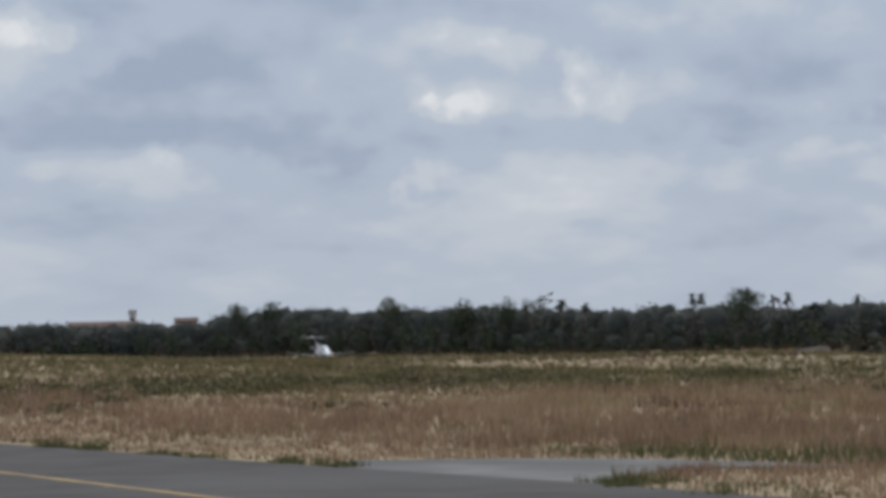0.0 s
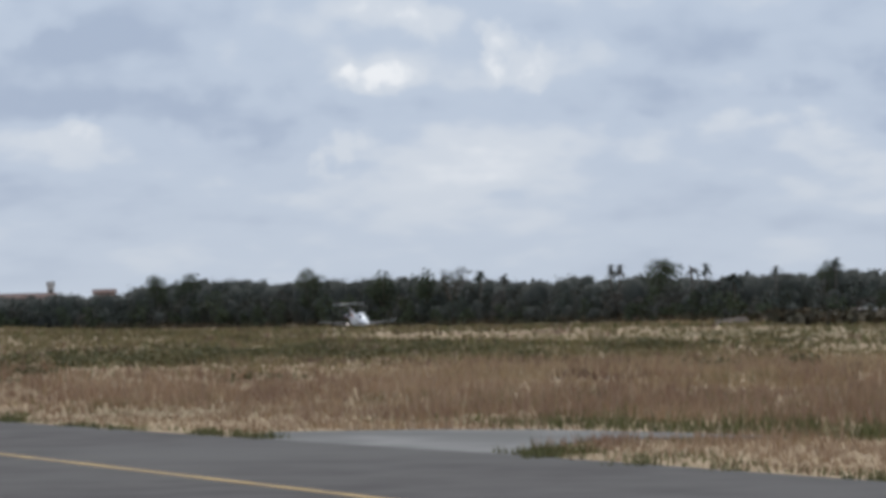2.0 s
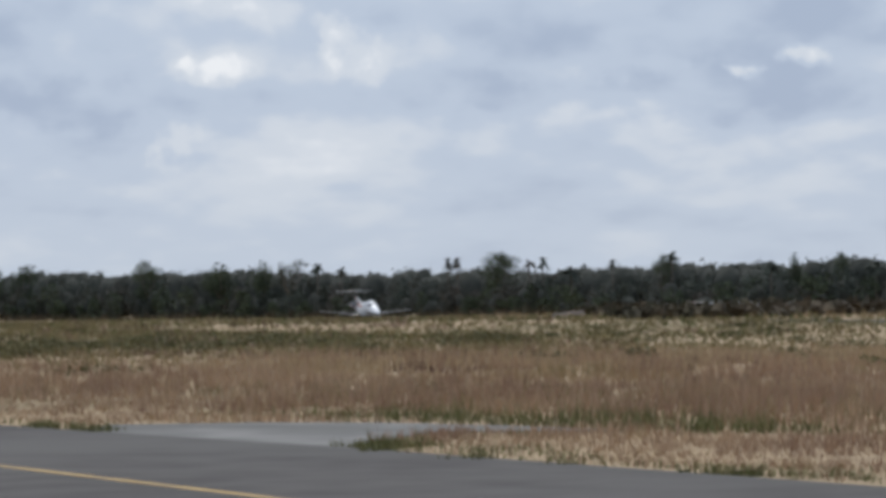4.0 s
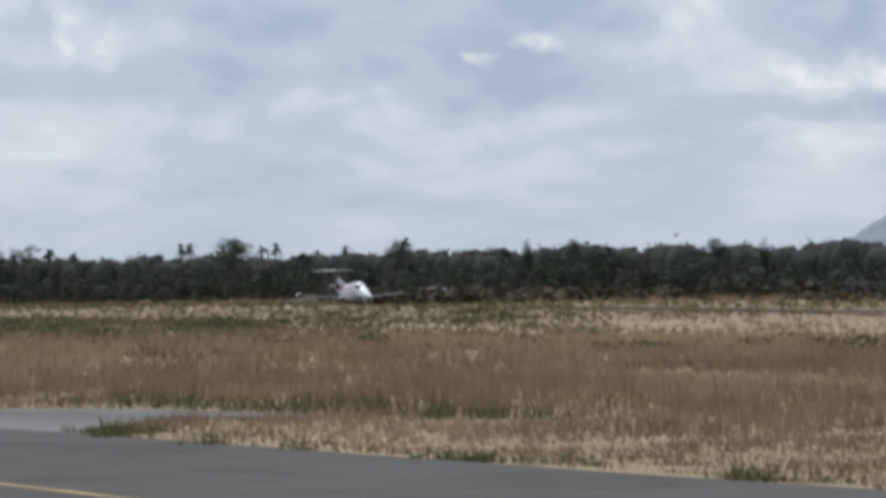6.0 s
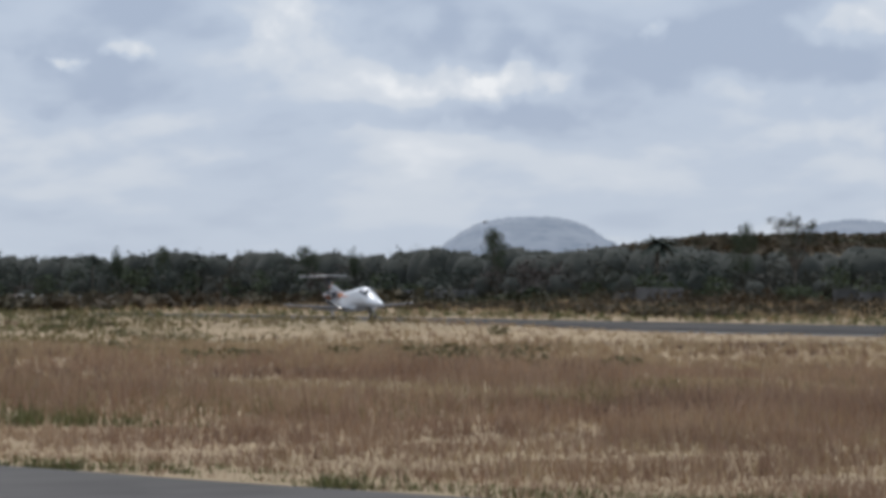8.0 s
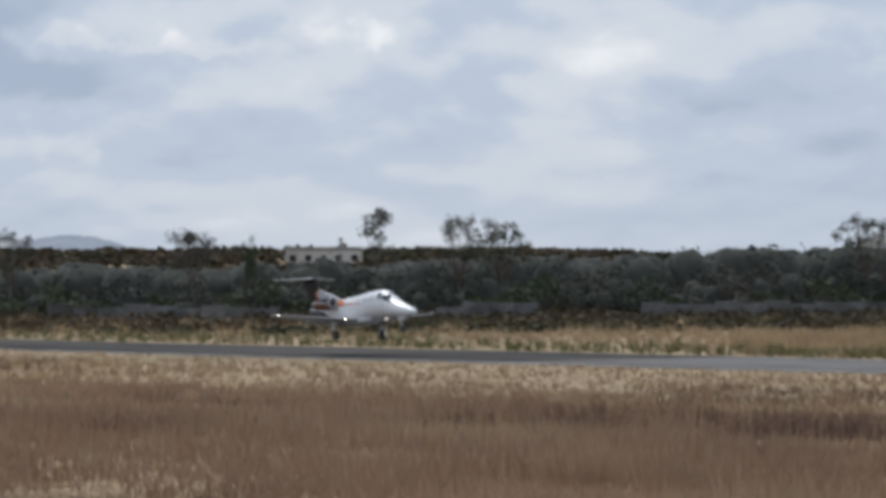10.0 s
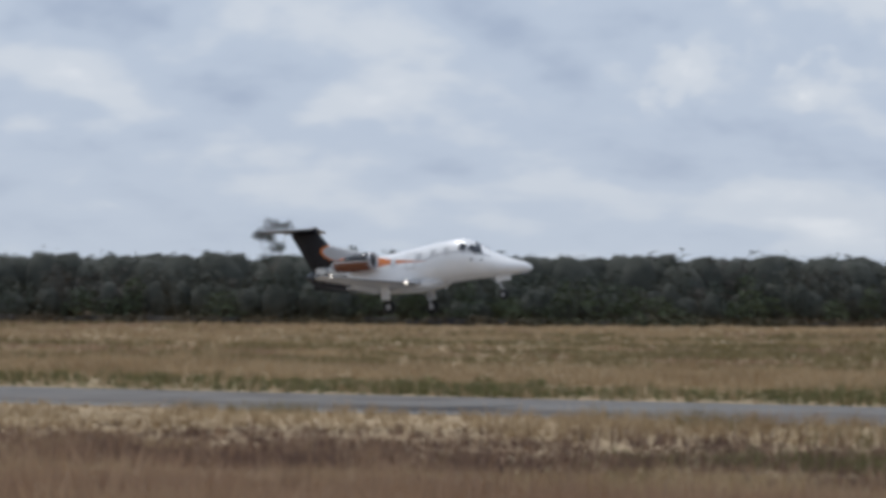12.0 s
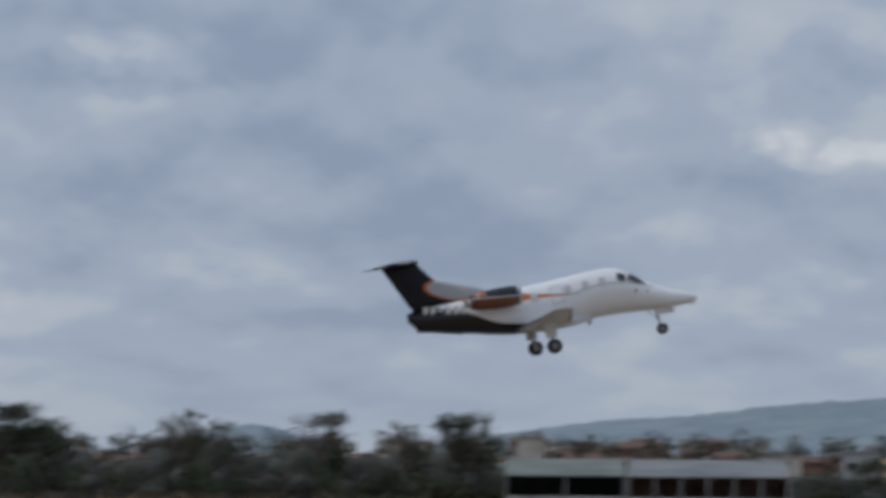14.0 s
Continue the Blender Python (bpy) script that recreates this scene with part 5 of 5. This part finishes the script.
def house(w, d, h, mat, roof_mat, pitch, label, rows=1, group="houses of the town"):
    """A house at the origin, its front towards -y."""
    t = thing("house", label, "house", group)
    bm = bmesh.new()
    add_box(bm, (w, d, h), (0, 0, h / 2))
    wall = part("wall", bm, mat, t)
    bm = bmesh.new()
    o = 0.35
    if pitch > 0:
        a = [(-w / 2 - o, -d / 2 - o, h - 0.05), (w / 2 + o, -d / 2 - o, h - 0.05), (w / 2 + o, 0, h + pitch), (-w / 2 - o, 0, h + pitch), (w / 2 + o, d / 2 + o, h - 0.05), (-w / 2 - o, d / 2 + o, h - 0.05)]
        up = [bm.verts.new(p) for p in a]
        dn = [bm.verts.new((p[0], p[1], p[2] - 0.14)) for p in a]
        for q in ((0, 1, 2, 3), (3, 2, 4, 5)):
            bm.faces.new([up[k] for k in q])
            bm.faces.new([dn[k] for k in q[::-1]])
        for i, j in ((0, 1), (1, 2), (2, 4), (4, 5), (5, 3), (3, 0)):
            bm.faces.new((up[i], dn[i], dn[j], up[j]))
        bm.faces.new([bm.verts.new(p) for p in ((-w / 2, -d / 2, h), (-w / 2, d / 2, h), (-w / 2, 0, h + pitch - 0.1))])
        bm.faces.new([bm.verts.new(p) for p in ((w / 2, -d / 2, h), (w / 2, d / 2, h), (w / 2, 0, h + pitch - 0.1))])
    else:
        add_box(bm, (w + 0.3, d + 0.3, 0.2), (0, 0, h + 0.1))
        add_box(bm, (w + 0.3, 0.15, 0.5), (0, -d / 2 - 0.08, h + 0.4))
        add_box(bm, (1.4, 1.4, 1.2), (w * 0.25, 0, h + 0.8), bevel=0.1)
    part("roof", bm, roof_mat, t)
    n = max(2, int(w / 2.6))
    for r in range(rows):
        for k in range(n):
            x = -w / 2 + w * (k + 0.5) / n
            z = 1.5 + r * 2.9
            bm = bmesh.new()
            if r == 0 and k == n // 2:
                add_box(bm, (0.9, 0.08, 2.0), (x, -d / 2 - 0.02, 1.0))
                part("door", bm, M_INSIDE_DARK, t, "dark doorway")
                continue
            add_box(bm, (1.1, 0.08, 1.1), (x, -d / 2 - 0.02, z))
            win = part("window", bm, M_INSIDE_DARK, t, "dark window")
            bm = bmesh.new()
            add_box(bm, (1.3, 0.14, 0.08), (x, -d / 2 - 0.05, z - 0.6))
            part("sill", bm, M_PLASTER, win)
    return t


def town():
    rng = np.random.default_rng(77)
    kinds = [house(9, 8, 5.6, M_BRICK, M_TILE, 1.6, "two-storey red brick house with a clay roof", 2),
             house(7, 7, 3.2, M_PLASTER, M_TILE, 1.3, "low pale house with a clay roof", 1),
             house(10, 8, 6.2, M_PINK, M_TILE, 1.4, "two-storey pink house with a clay roof", 2),
             house(8, 8, 6.4, M_BRICK, M_CONCRETE, 0, "unplastered flat-roofed brick house with a water tank", 2),
             house(8, 7, 5.8, M_PLASTER, M_CONCRETE, 0, "pale flat-roofed house with a water tank", 2),
             house(6, 6, 3.4, M_TEAL, M_TILE, 1.2, "small teal house with a clay roof", 1)]
    spots = []
    for k in range(230):
        b = rng.uniform(-16, 19)
        d = rng.uniform(640, 1250)
        spots.append((b, d, rng.choice(6, p=[0.17, 0.13, 0.16, 0.26, 0.22, 0.06])))
    spots += [(5.95, 640, 5), (5.6, 650, 0), (5.2, 655, 2), (6.1, 700, 0), (11.6, 700, 4), (12.3, 720, 0), (13.0, 760, 2), (13.7, 740, 1), (14.3, 780, 0), (14.9, 730, 3), (15.4, 760, 0)]
    used = set()
    for b, d, k in spots:
        m = Matrix.Translation(on_ground(b, d)) @ Matrix.Rotation(-radians(b) + rng.uniform(-0.5, 0.5), 4, "Z") @ Matrix.Scale(rng.uniform(0.62, 0.95), 4)
        if k not in used:
            used.add(k)
            kinds[k].matrix_basis = m
        else:
            copy_thing(kinds[k], m)


def block(name, label, b0, b1, d, top, mat, roof_mat, pitch=0.0, rows=2):
    w = radians(b1 - b0) * d
    mid = (b0 + b1) / 2
    x, y, z = on_ground(mid, d)
    t = house(w, max(6.0, w * 0.5), top - z - (pitch if pitch else 0.4), mat, roof_mat, pitch, label, rows, group="larger buildings")
    t.name = name
    t.matrix_basis = Matrix.Translation((x, y, z)) @ Matrix.Rotation(-radians(mid), 4, "Z")


town()
block("warehouse", "long pale warehouse with a sheet roof", -13.25, -12.6, 610, 8.3, M_PLASTER, M_SHEET, 1.2, 1)
block("warehouse", "pale yellow warehouse with a low roof", -12.5, -11.65, 625, 9.2, M_PLASTER, M_SHEET, 1.0, 2)
block("office_block", "white two-storey block above the trees", -7.95, -7.4, 600, 10.0, M_PLASTER, M_CONCRETE, 0.0, 2)
block("office_block", "white house on the skyline of the town", 11.42, 11.78, 640, 8.4, M_PLASTER, M_CONCRETE, 0.0, 2)
block("office_block", "white block beside the hangars", 15.85, 16.35, 560, 6.4, M_PLASTER, M_CONCRETE, 0.0, 2)
block("farm_building", "long pale shed on the rise", -56.3, -55.25, 720, 8.6, M_PLASTER, M_CONCRETE, 0.0, 1)
for b0, b1, top in ((-48.5, -48.1, 9.0), (-47.05, -46.15, 9.3), (-45.5, -45.1, 9.0), (-44.5, -43.6, 9.2)):
    block("villa", "white house seen between the palms", b0, b1, 560, top, M_PLASTER, M_PLASTER, 0.0, 2)
block("shed", "long low shed beyond the wood", -82.6, -81.65, 1120, 5.6, M_PINK, M_TILE, 1.2, 1)
block("shed", "small shed beyond the wood", -81.15, -80.85, 1120, 6.2, M_PINK, M_TILE, 1.0, 1)


def water_tower(b, d, top, width, mat, label):
    t = thing("water_tower", label, "tower")
    x, y, z = on_ground(b, d)
    h = top - z
    bm = bmesh.new()
    add_box(bm, (width * 0.8, width * 0.8, h - 1.4), (0, 0, (h - 1.4) / 2), bevel=0.05)
    part("shaft", bm, mat, t)
    bm = bmesh.new()
    add_box(bm, (width, width, 1.4), (0, 0, h - 0.7), bevel=0.08)
    part("tank", bm, mat, t)
    bm = bmesh.new()
    add_box(bm, (width * 0.4, 0.1, 0.7), (0, -width * 0.4 - 0.03, h - 2.6))
    part("window", bm, M_INSIDE_DARK, t, "dark opening")
    t.matrix_basis = Matrix.Translation((x, y, z)) @ Matrix.Rotation(-radians(b), 4, "Z")


water_tower(-81.73, 1130, 8.6, 2.3, M_PLASTER, "pale square water tower on the skyline")
water_tower(1.16, 780, 11.4, 1.7, M_PINK, "pink brick water tower above the roofs")


def mast(b, d, top, rungs):
    t = thing("antenna_mast", "slender steel antenna mast behind the trees", "mast", "masts")
    x, y, z = on_ground(b, d)
    h = top - z
    bm = bmesh.new()
    add_tube(bm, [(0, 0, -0.3), (0, 0, h)], [0.16, 0.11], 8)
    part("pole", bm, M_STEEL, t)
    bm = bmesh.new()
    for k in range(rungs):
        add_box(bm, (0.8, 0.25, 0.5), (0, -0.2, h - 0.4 - 1.1 * k), bevel=0.04)
    part("antenna", bm, M_STEEL, t, "grey antenna panel")
    t.matrix_basis = Matrix.Translation((x, y, z)) @ Matrix.Rotation(-radians(b), 4, "Z")


for b, d, top in ((-24.38, 800, 12.6), (-23.79, 800, 15.2), (-22.6, 800, 15.0), (-5.84, 800, 22.0), (-3.65, 800, 26.2), (-55.54, 700, 10.4)):
    mast(b, d, top, 1)


def hangar(name, label, b0, b1, d, mat, roof_mat, bays):
    """An open-fronted shed with a monopitch roof that slopes towards the field."""
    t = thing(name, label, "hangar", "hangars")
    w, mid = radians(b1 - b0) * d, (b0 + b1) / 2
    x, y, z = on_ground(mid, d)
    bm = bmesh.new()
    deep, lo, hi = 14.0, 3.4, 5.3
    a = [(-w / 2, -2.0, lo), (w / 2, -2.0, lo), (w / 2, deep, hi), (-w / 2, deep, hi)]
    up = [bm.verts.new(p) for p in a]
    dn = [bm.verts.new((p[0], p[1], p[2] - 0.18)) for p in a]
    bm.faces.new(up)
    bm.faces.new(dn[::-1])
    for i in range(4):
        bm.faces.new((up[i], dn[i], dn[(i + 1) % 4], up[(i + 1) % 4]))
    roof = part("roof", bm, roof_mat, t, "corrugated sloping sheet roof")
    n = int(w / 1.1)
    for k in range(n):
        bm = bmesh.new()
        px = -w / 2 + w * (k + 0.5) / n
        v = [bm.verts.new(p) for p in ((px - 0.05, -2.0, lo + 0.002), (px + 0.05, -2.0, lo + 0.002), (px + 0.05, deep, hi + 0.002), (px - 0.05, deep, hi + 0.002), (px, -2.0, lo + 0.07), (px, deep, hi + 0.07))]
        for q in ((0, 4, 5, 3), (4, 1, 2, 5), (0, 1, 4), (2, 3, 5)):
            bm.faces.new([v[i] for i in q])
        part("roof_rib", bm, roof_mat, roof)
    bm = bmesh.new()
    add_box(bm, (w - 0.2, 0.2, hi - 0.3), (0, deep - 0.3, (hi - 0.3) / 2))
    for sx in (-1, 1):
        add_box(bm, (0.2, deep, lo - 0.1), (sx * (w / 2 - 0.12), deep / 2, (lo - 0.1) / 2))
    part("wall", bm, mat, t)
    for k in range(bays + 1):
        bm = bmesh.new()
        px = -w / 2 + 0.15 + (w - 0.3) * k / bays
        add_box(bm, (0.22, 0.22, lo - 0.12), (px, -1.6, (lo - 0.12) / 2), bevel=0.02)
        part("post", bm, M_STEEL, t)
    bm = bmesh.new()
    add_box(bm, (w - 0.4, 0.15, 1.0), (0, -0.6, 0.5))
    part("parapet", bm, M_PLASTER, t, "low white parapet wall")
    t.matrix_basis = Matrix.Translation((x, y, z)) @ Matrix.Rotation(-radians(mid), 4, "Z")


# this hangar's walls are near-black, the shade under its roof put into the colour
hangar("hangar", "open hangar with a greenish sheet roof", 11.25, 12.9, 486, M_INSIDE_DARK, M_GREEN_SHEET, 2)
hangar("hangar", "open hangar with a grey sheet roof and brick back wall", 12.92, 15.13, 484, M_BRICK, M_SHEET, 6)
block("shed", "low white shed among the trees", 9.3, 11.2, 545, 4.6, M_PLASTER, M_SHEET, 0.8, 1)


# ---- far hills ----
# bluish haze of distance is painted in: the hill surfaces emit the air colour
def hazy_hill_material(name, a, b, air):
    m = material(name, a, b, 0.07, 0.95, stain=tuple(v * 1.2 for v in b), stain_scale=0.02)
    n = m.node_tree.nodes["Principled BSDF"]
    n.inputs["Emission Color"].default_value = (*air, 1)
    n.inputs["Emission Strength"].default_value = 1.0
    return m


M_ROCK = hazy_hill_material("granite_with_haze_glow", (0.04, 0.05, 0.055), (0.13, 0.13, 0.13), (0.15, 0.185, 0.245))
M_FAR = hazy_hill_material("slope_with_haze_glow", (0.07, 0.09, 0.09), (0.12, 0.135, 0.12), (0.10, 0.135, 0.19))


def ridge(name, label, mat, d, crest, deep, flank, seed):
    """A far hill: crest is (bearing, height over the eye's level in degrees); its slopes fall to the plain."""
    rng = np.random.default_rng(seed)
    c = np.array(crest)
    bs = np.arange(c[0, 0], c[-1, 0] + 0.02, 0.035)
    el = np.interp(bs, c[:, 0], c[:, 1])
    el = np.convolve(np.pad(el, 2, mode="edge"), [0.1, 0.2, 0.4, 0.2, 0.1], mode="valid")
    el = np.where(el > 0.05, el + rng.normal(0, 0.006, len(bs)), el)
    offs = np.linspace(-1, 1, 45)
    foot = -3.2 if crest[0][0] < -61 else 4.0 if crest[0][0] < -50 else 0.0
    prof = np.clip(1 - np.abs(offs) ** flank, 0, 1)
    V = []
    for b, e in zip(bs, el):
        for o, p in zip(offs, prof):
            x, y = math.sin(radians(b)) * (d + o * deep), math.cos(radians(b)) * (d + o * deep)
            top = 5.7 + d * math.tan(radians(e))
            V.append((x, y, foot - 2 + (top + 2) * p * (1 + rng.normal(0, 0.012))))
    n = len(offs)
    i = (np.arange(len(bs) - 1)[:, None] * n + np.arange(n - 1)[None]).ravel()
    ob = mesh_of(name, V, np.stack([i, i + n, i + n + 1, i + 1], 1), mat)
    for p in ob.data.polygons:
        p.use_smooth = True
    tagged(ob, label, "mountain", kind="structure")


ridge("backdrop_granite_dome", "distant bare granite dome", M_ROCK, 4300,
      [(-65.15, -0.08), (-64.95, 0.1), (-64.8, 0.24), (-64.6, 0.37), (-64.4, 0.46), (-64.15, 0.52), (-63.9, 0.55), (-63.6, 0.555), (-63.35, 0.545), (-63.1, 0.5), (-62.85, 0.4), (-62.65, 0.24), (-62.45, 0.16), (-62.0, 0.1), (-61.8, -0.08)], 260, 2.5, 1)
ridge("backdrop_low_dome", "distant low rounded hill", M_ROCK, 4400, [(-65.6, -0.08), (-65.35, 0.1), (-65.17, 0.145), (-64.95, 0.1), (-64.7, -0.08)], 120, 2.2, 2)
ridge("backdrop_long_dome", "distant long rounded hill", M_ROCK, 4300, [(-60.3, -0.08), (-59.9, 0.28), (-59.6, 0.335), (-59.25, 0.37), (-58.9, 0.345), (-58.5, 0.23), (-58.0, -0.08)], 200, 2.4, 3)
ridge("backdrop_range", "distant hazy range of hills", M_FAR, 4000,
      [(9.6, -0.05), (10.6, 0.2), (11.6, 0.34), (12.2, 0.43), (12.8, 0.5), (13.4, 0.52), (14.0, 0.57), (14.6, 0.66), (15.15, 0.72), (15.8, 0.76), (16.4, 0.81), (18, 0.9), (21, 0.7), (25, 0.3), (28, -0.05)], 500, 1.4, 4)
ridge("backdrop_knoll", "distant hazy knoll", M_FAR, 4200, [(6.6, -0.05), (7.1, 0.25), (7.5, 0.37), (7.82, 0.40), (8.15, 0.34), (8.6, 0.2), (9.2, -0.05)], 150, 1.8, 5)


# ---- bird ----
def build_bird():
    t = thing("bird", "dark soaring bird in the distance", "bird")
    bm = bmesh.new()
    add_tube(bm, [(0.42, 0, 0.02), (0.3, 0, 0.03), (0.1, 0, 0), (-0.2, 0, 0), (-0.48, 0, 0.01)], [0.02, 0.07, 0.13, 0.1, 0.02], 8)
    part("body", bm, M_BLACK, t, smooth=True)
    for s in (-1, 1):
        bm = bmesh.new()
        loft(bm, [[(0.16 - u * 0.34, s * 0.06, 0.05 + v) for u, v in ((0, 0), (0.5, 0.03), (1, 0), (0.5, -0.01))],
                  [(0.2 - u * 0.3, s * 0.42, 0.2 + v) for u, v in ((0, 0), (0.5, 0.02), (1, 0), (0.5, -0.01))],
                  [(0.02 - u * 0.14, s * 0.8, 0.28 + v) for u, v in ((0, 0), (0.5, 0.01), (1, 0), (0.5, -0.005))]])
        part("wing", bm, M_BLACK, t, "dark raised wing")
    return t


bird = build_bird()

# ---- movement ----
# seconds, way along the runway, height of the wheels above the runway, nose up, heading
JET_PATH = [(0.0, -715.6, 0.0, 0.6, 1.5), (1.0, -673.7, 0.0, 0.6, 1.5), (2.0, -631.0, 0.0, 0.9, 1.5), (3.5, -561.0, 0.0, 1.2, 1.5), (5.0, -487.6, 0.0, 1.5, 1.5), (6.0, -437.8, 0.0, 1.6, 1.5),
            (7.0, -385.9, 0.05, 2.0, 1.5), (8.0, -332.2, 0.0, 3.6, 1.5), (9.0, -276.0, 0.12, 6.0, 1.5), (9.7, -234.8, 0.6, 6.0, 1.3), (10.5, -186.2, 1.8, 6.0, 0.9), (11.5, -126.2, 3.45, 6.8, 0.3),
            (12.0, -95.3, 4.05, 8.2, 0.1), (12.5, -64.0, 4.88, 9.6, 0.0), (13.2, -19.4, 6.7, 10.3, 0.0), (14.0, 32.85, 9.53, 10.4, 0.0)]
# seconds, bearing and height of the bird in degrees
BIRD_PATH = [(0.0, -76.0, -0.3), (5.0, -69.0, 0.1), (7.5, -64.93, 0.418), (8.9, -62.88, 0.70), (9.2, -62.24, 1.07), (11.0, -58.0, 2.6), (14.0, -50.0, 4.5)]


def motions():
    rows = []
    key = np.array(JET_PATH)

    def glide(t, k):
        """A smooth curve through the column k."""
        slope = np.gradient(key[:, k], key[:, 0])
        i = int(np.clip(np.searchsorted(key[:, 0], t, side="right") - 1, 0, len(key) - 2))
        h = key[i + 1, 0] - key[i, 0]
        u = (t - key[i, 0]) / h
        return float((2 * u ** 3 - 3 * u ** 2 + 1) * key[i, k] + (u ** 3 - 2 * u ** 2 + u) * h * slope[i]
                     + (3 * u ** 2 - 2 * u ** 3) * key[i + 1, k] + (u ** 3 - u ** 2) * h * slope[i + 1])

    for t in np.arange(0, 14.01, 0.25):
        x, lift, pitch, heading = glide(t, 1), max(0.0, glide(t, 2)), glide(t, 3), glide(t, 4)
        y = 155.8 + RUNWAY_TURN * x
        z = float(ground_height(x, y)) + 0.035 + lift
        rows.append((float(t), pose(x, y, z, 0, -pitch, heading)))
    walk(jet, rows)
    rows = []
    for t, b, e in BIRD_PATH:
        d = 640.0
        a = radians(b)
        rows.append((t, pose(math.sin(a) * d, math.cos(a) * d, 5.7 + d * math.tan(radians(e)) + (6 if t < 1 else 0), 8, -10, -b - 20)))
    walk(bird, rows)


motions()
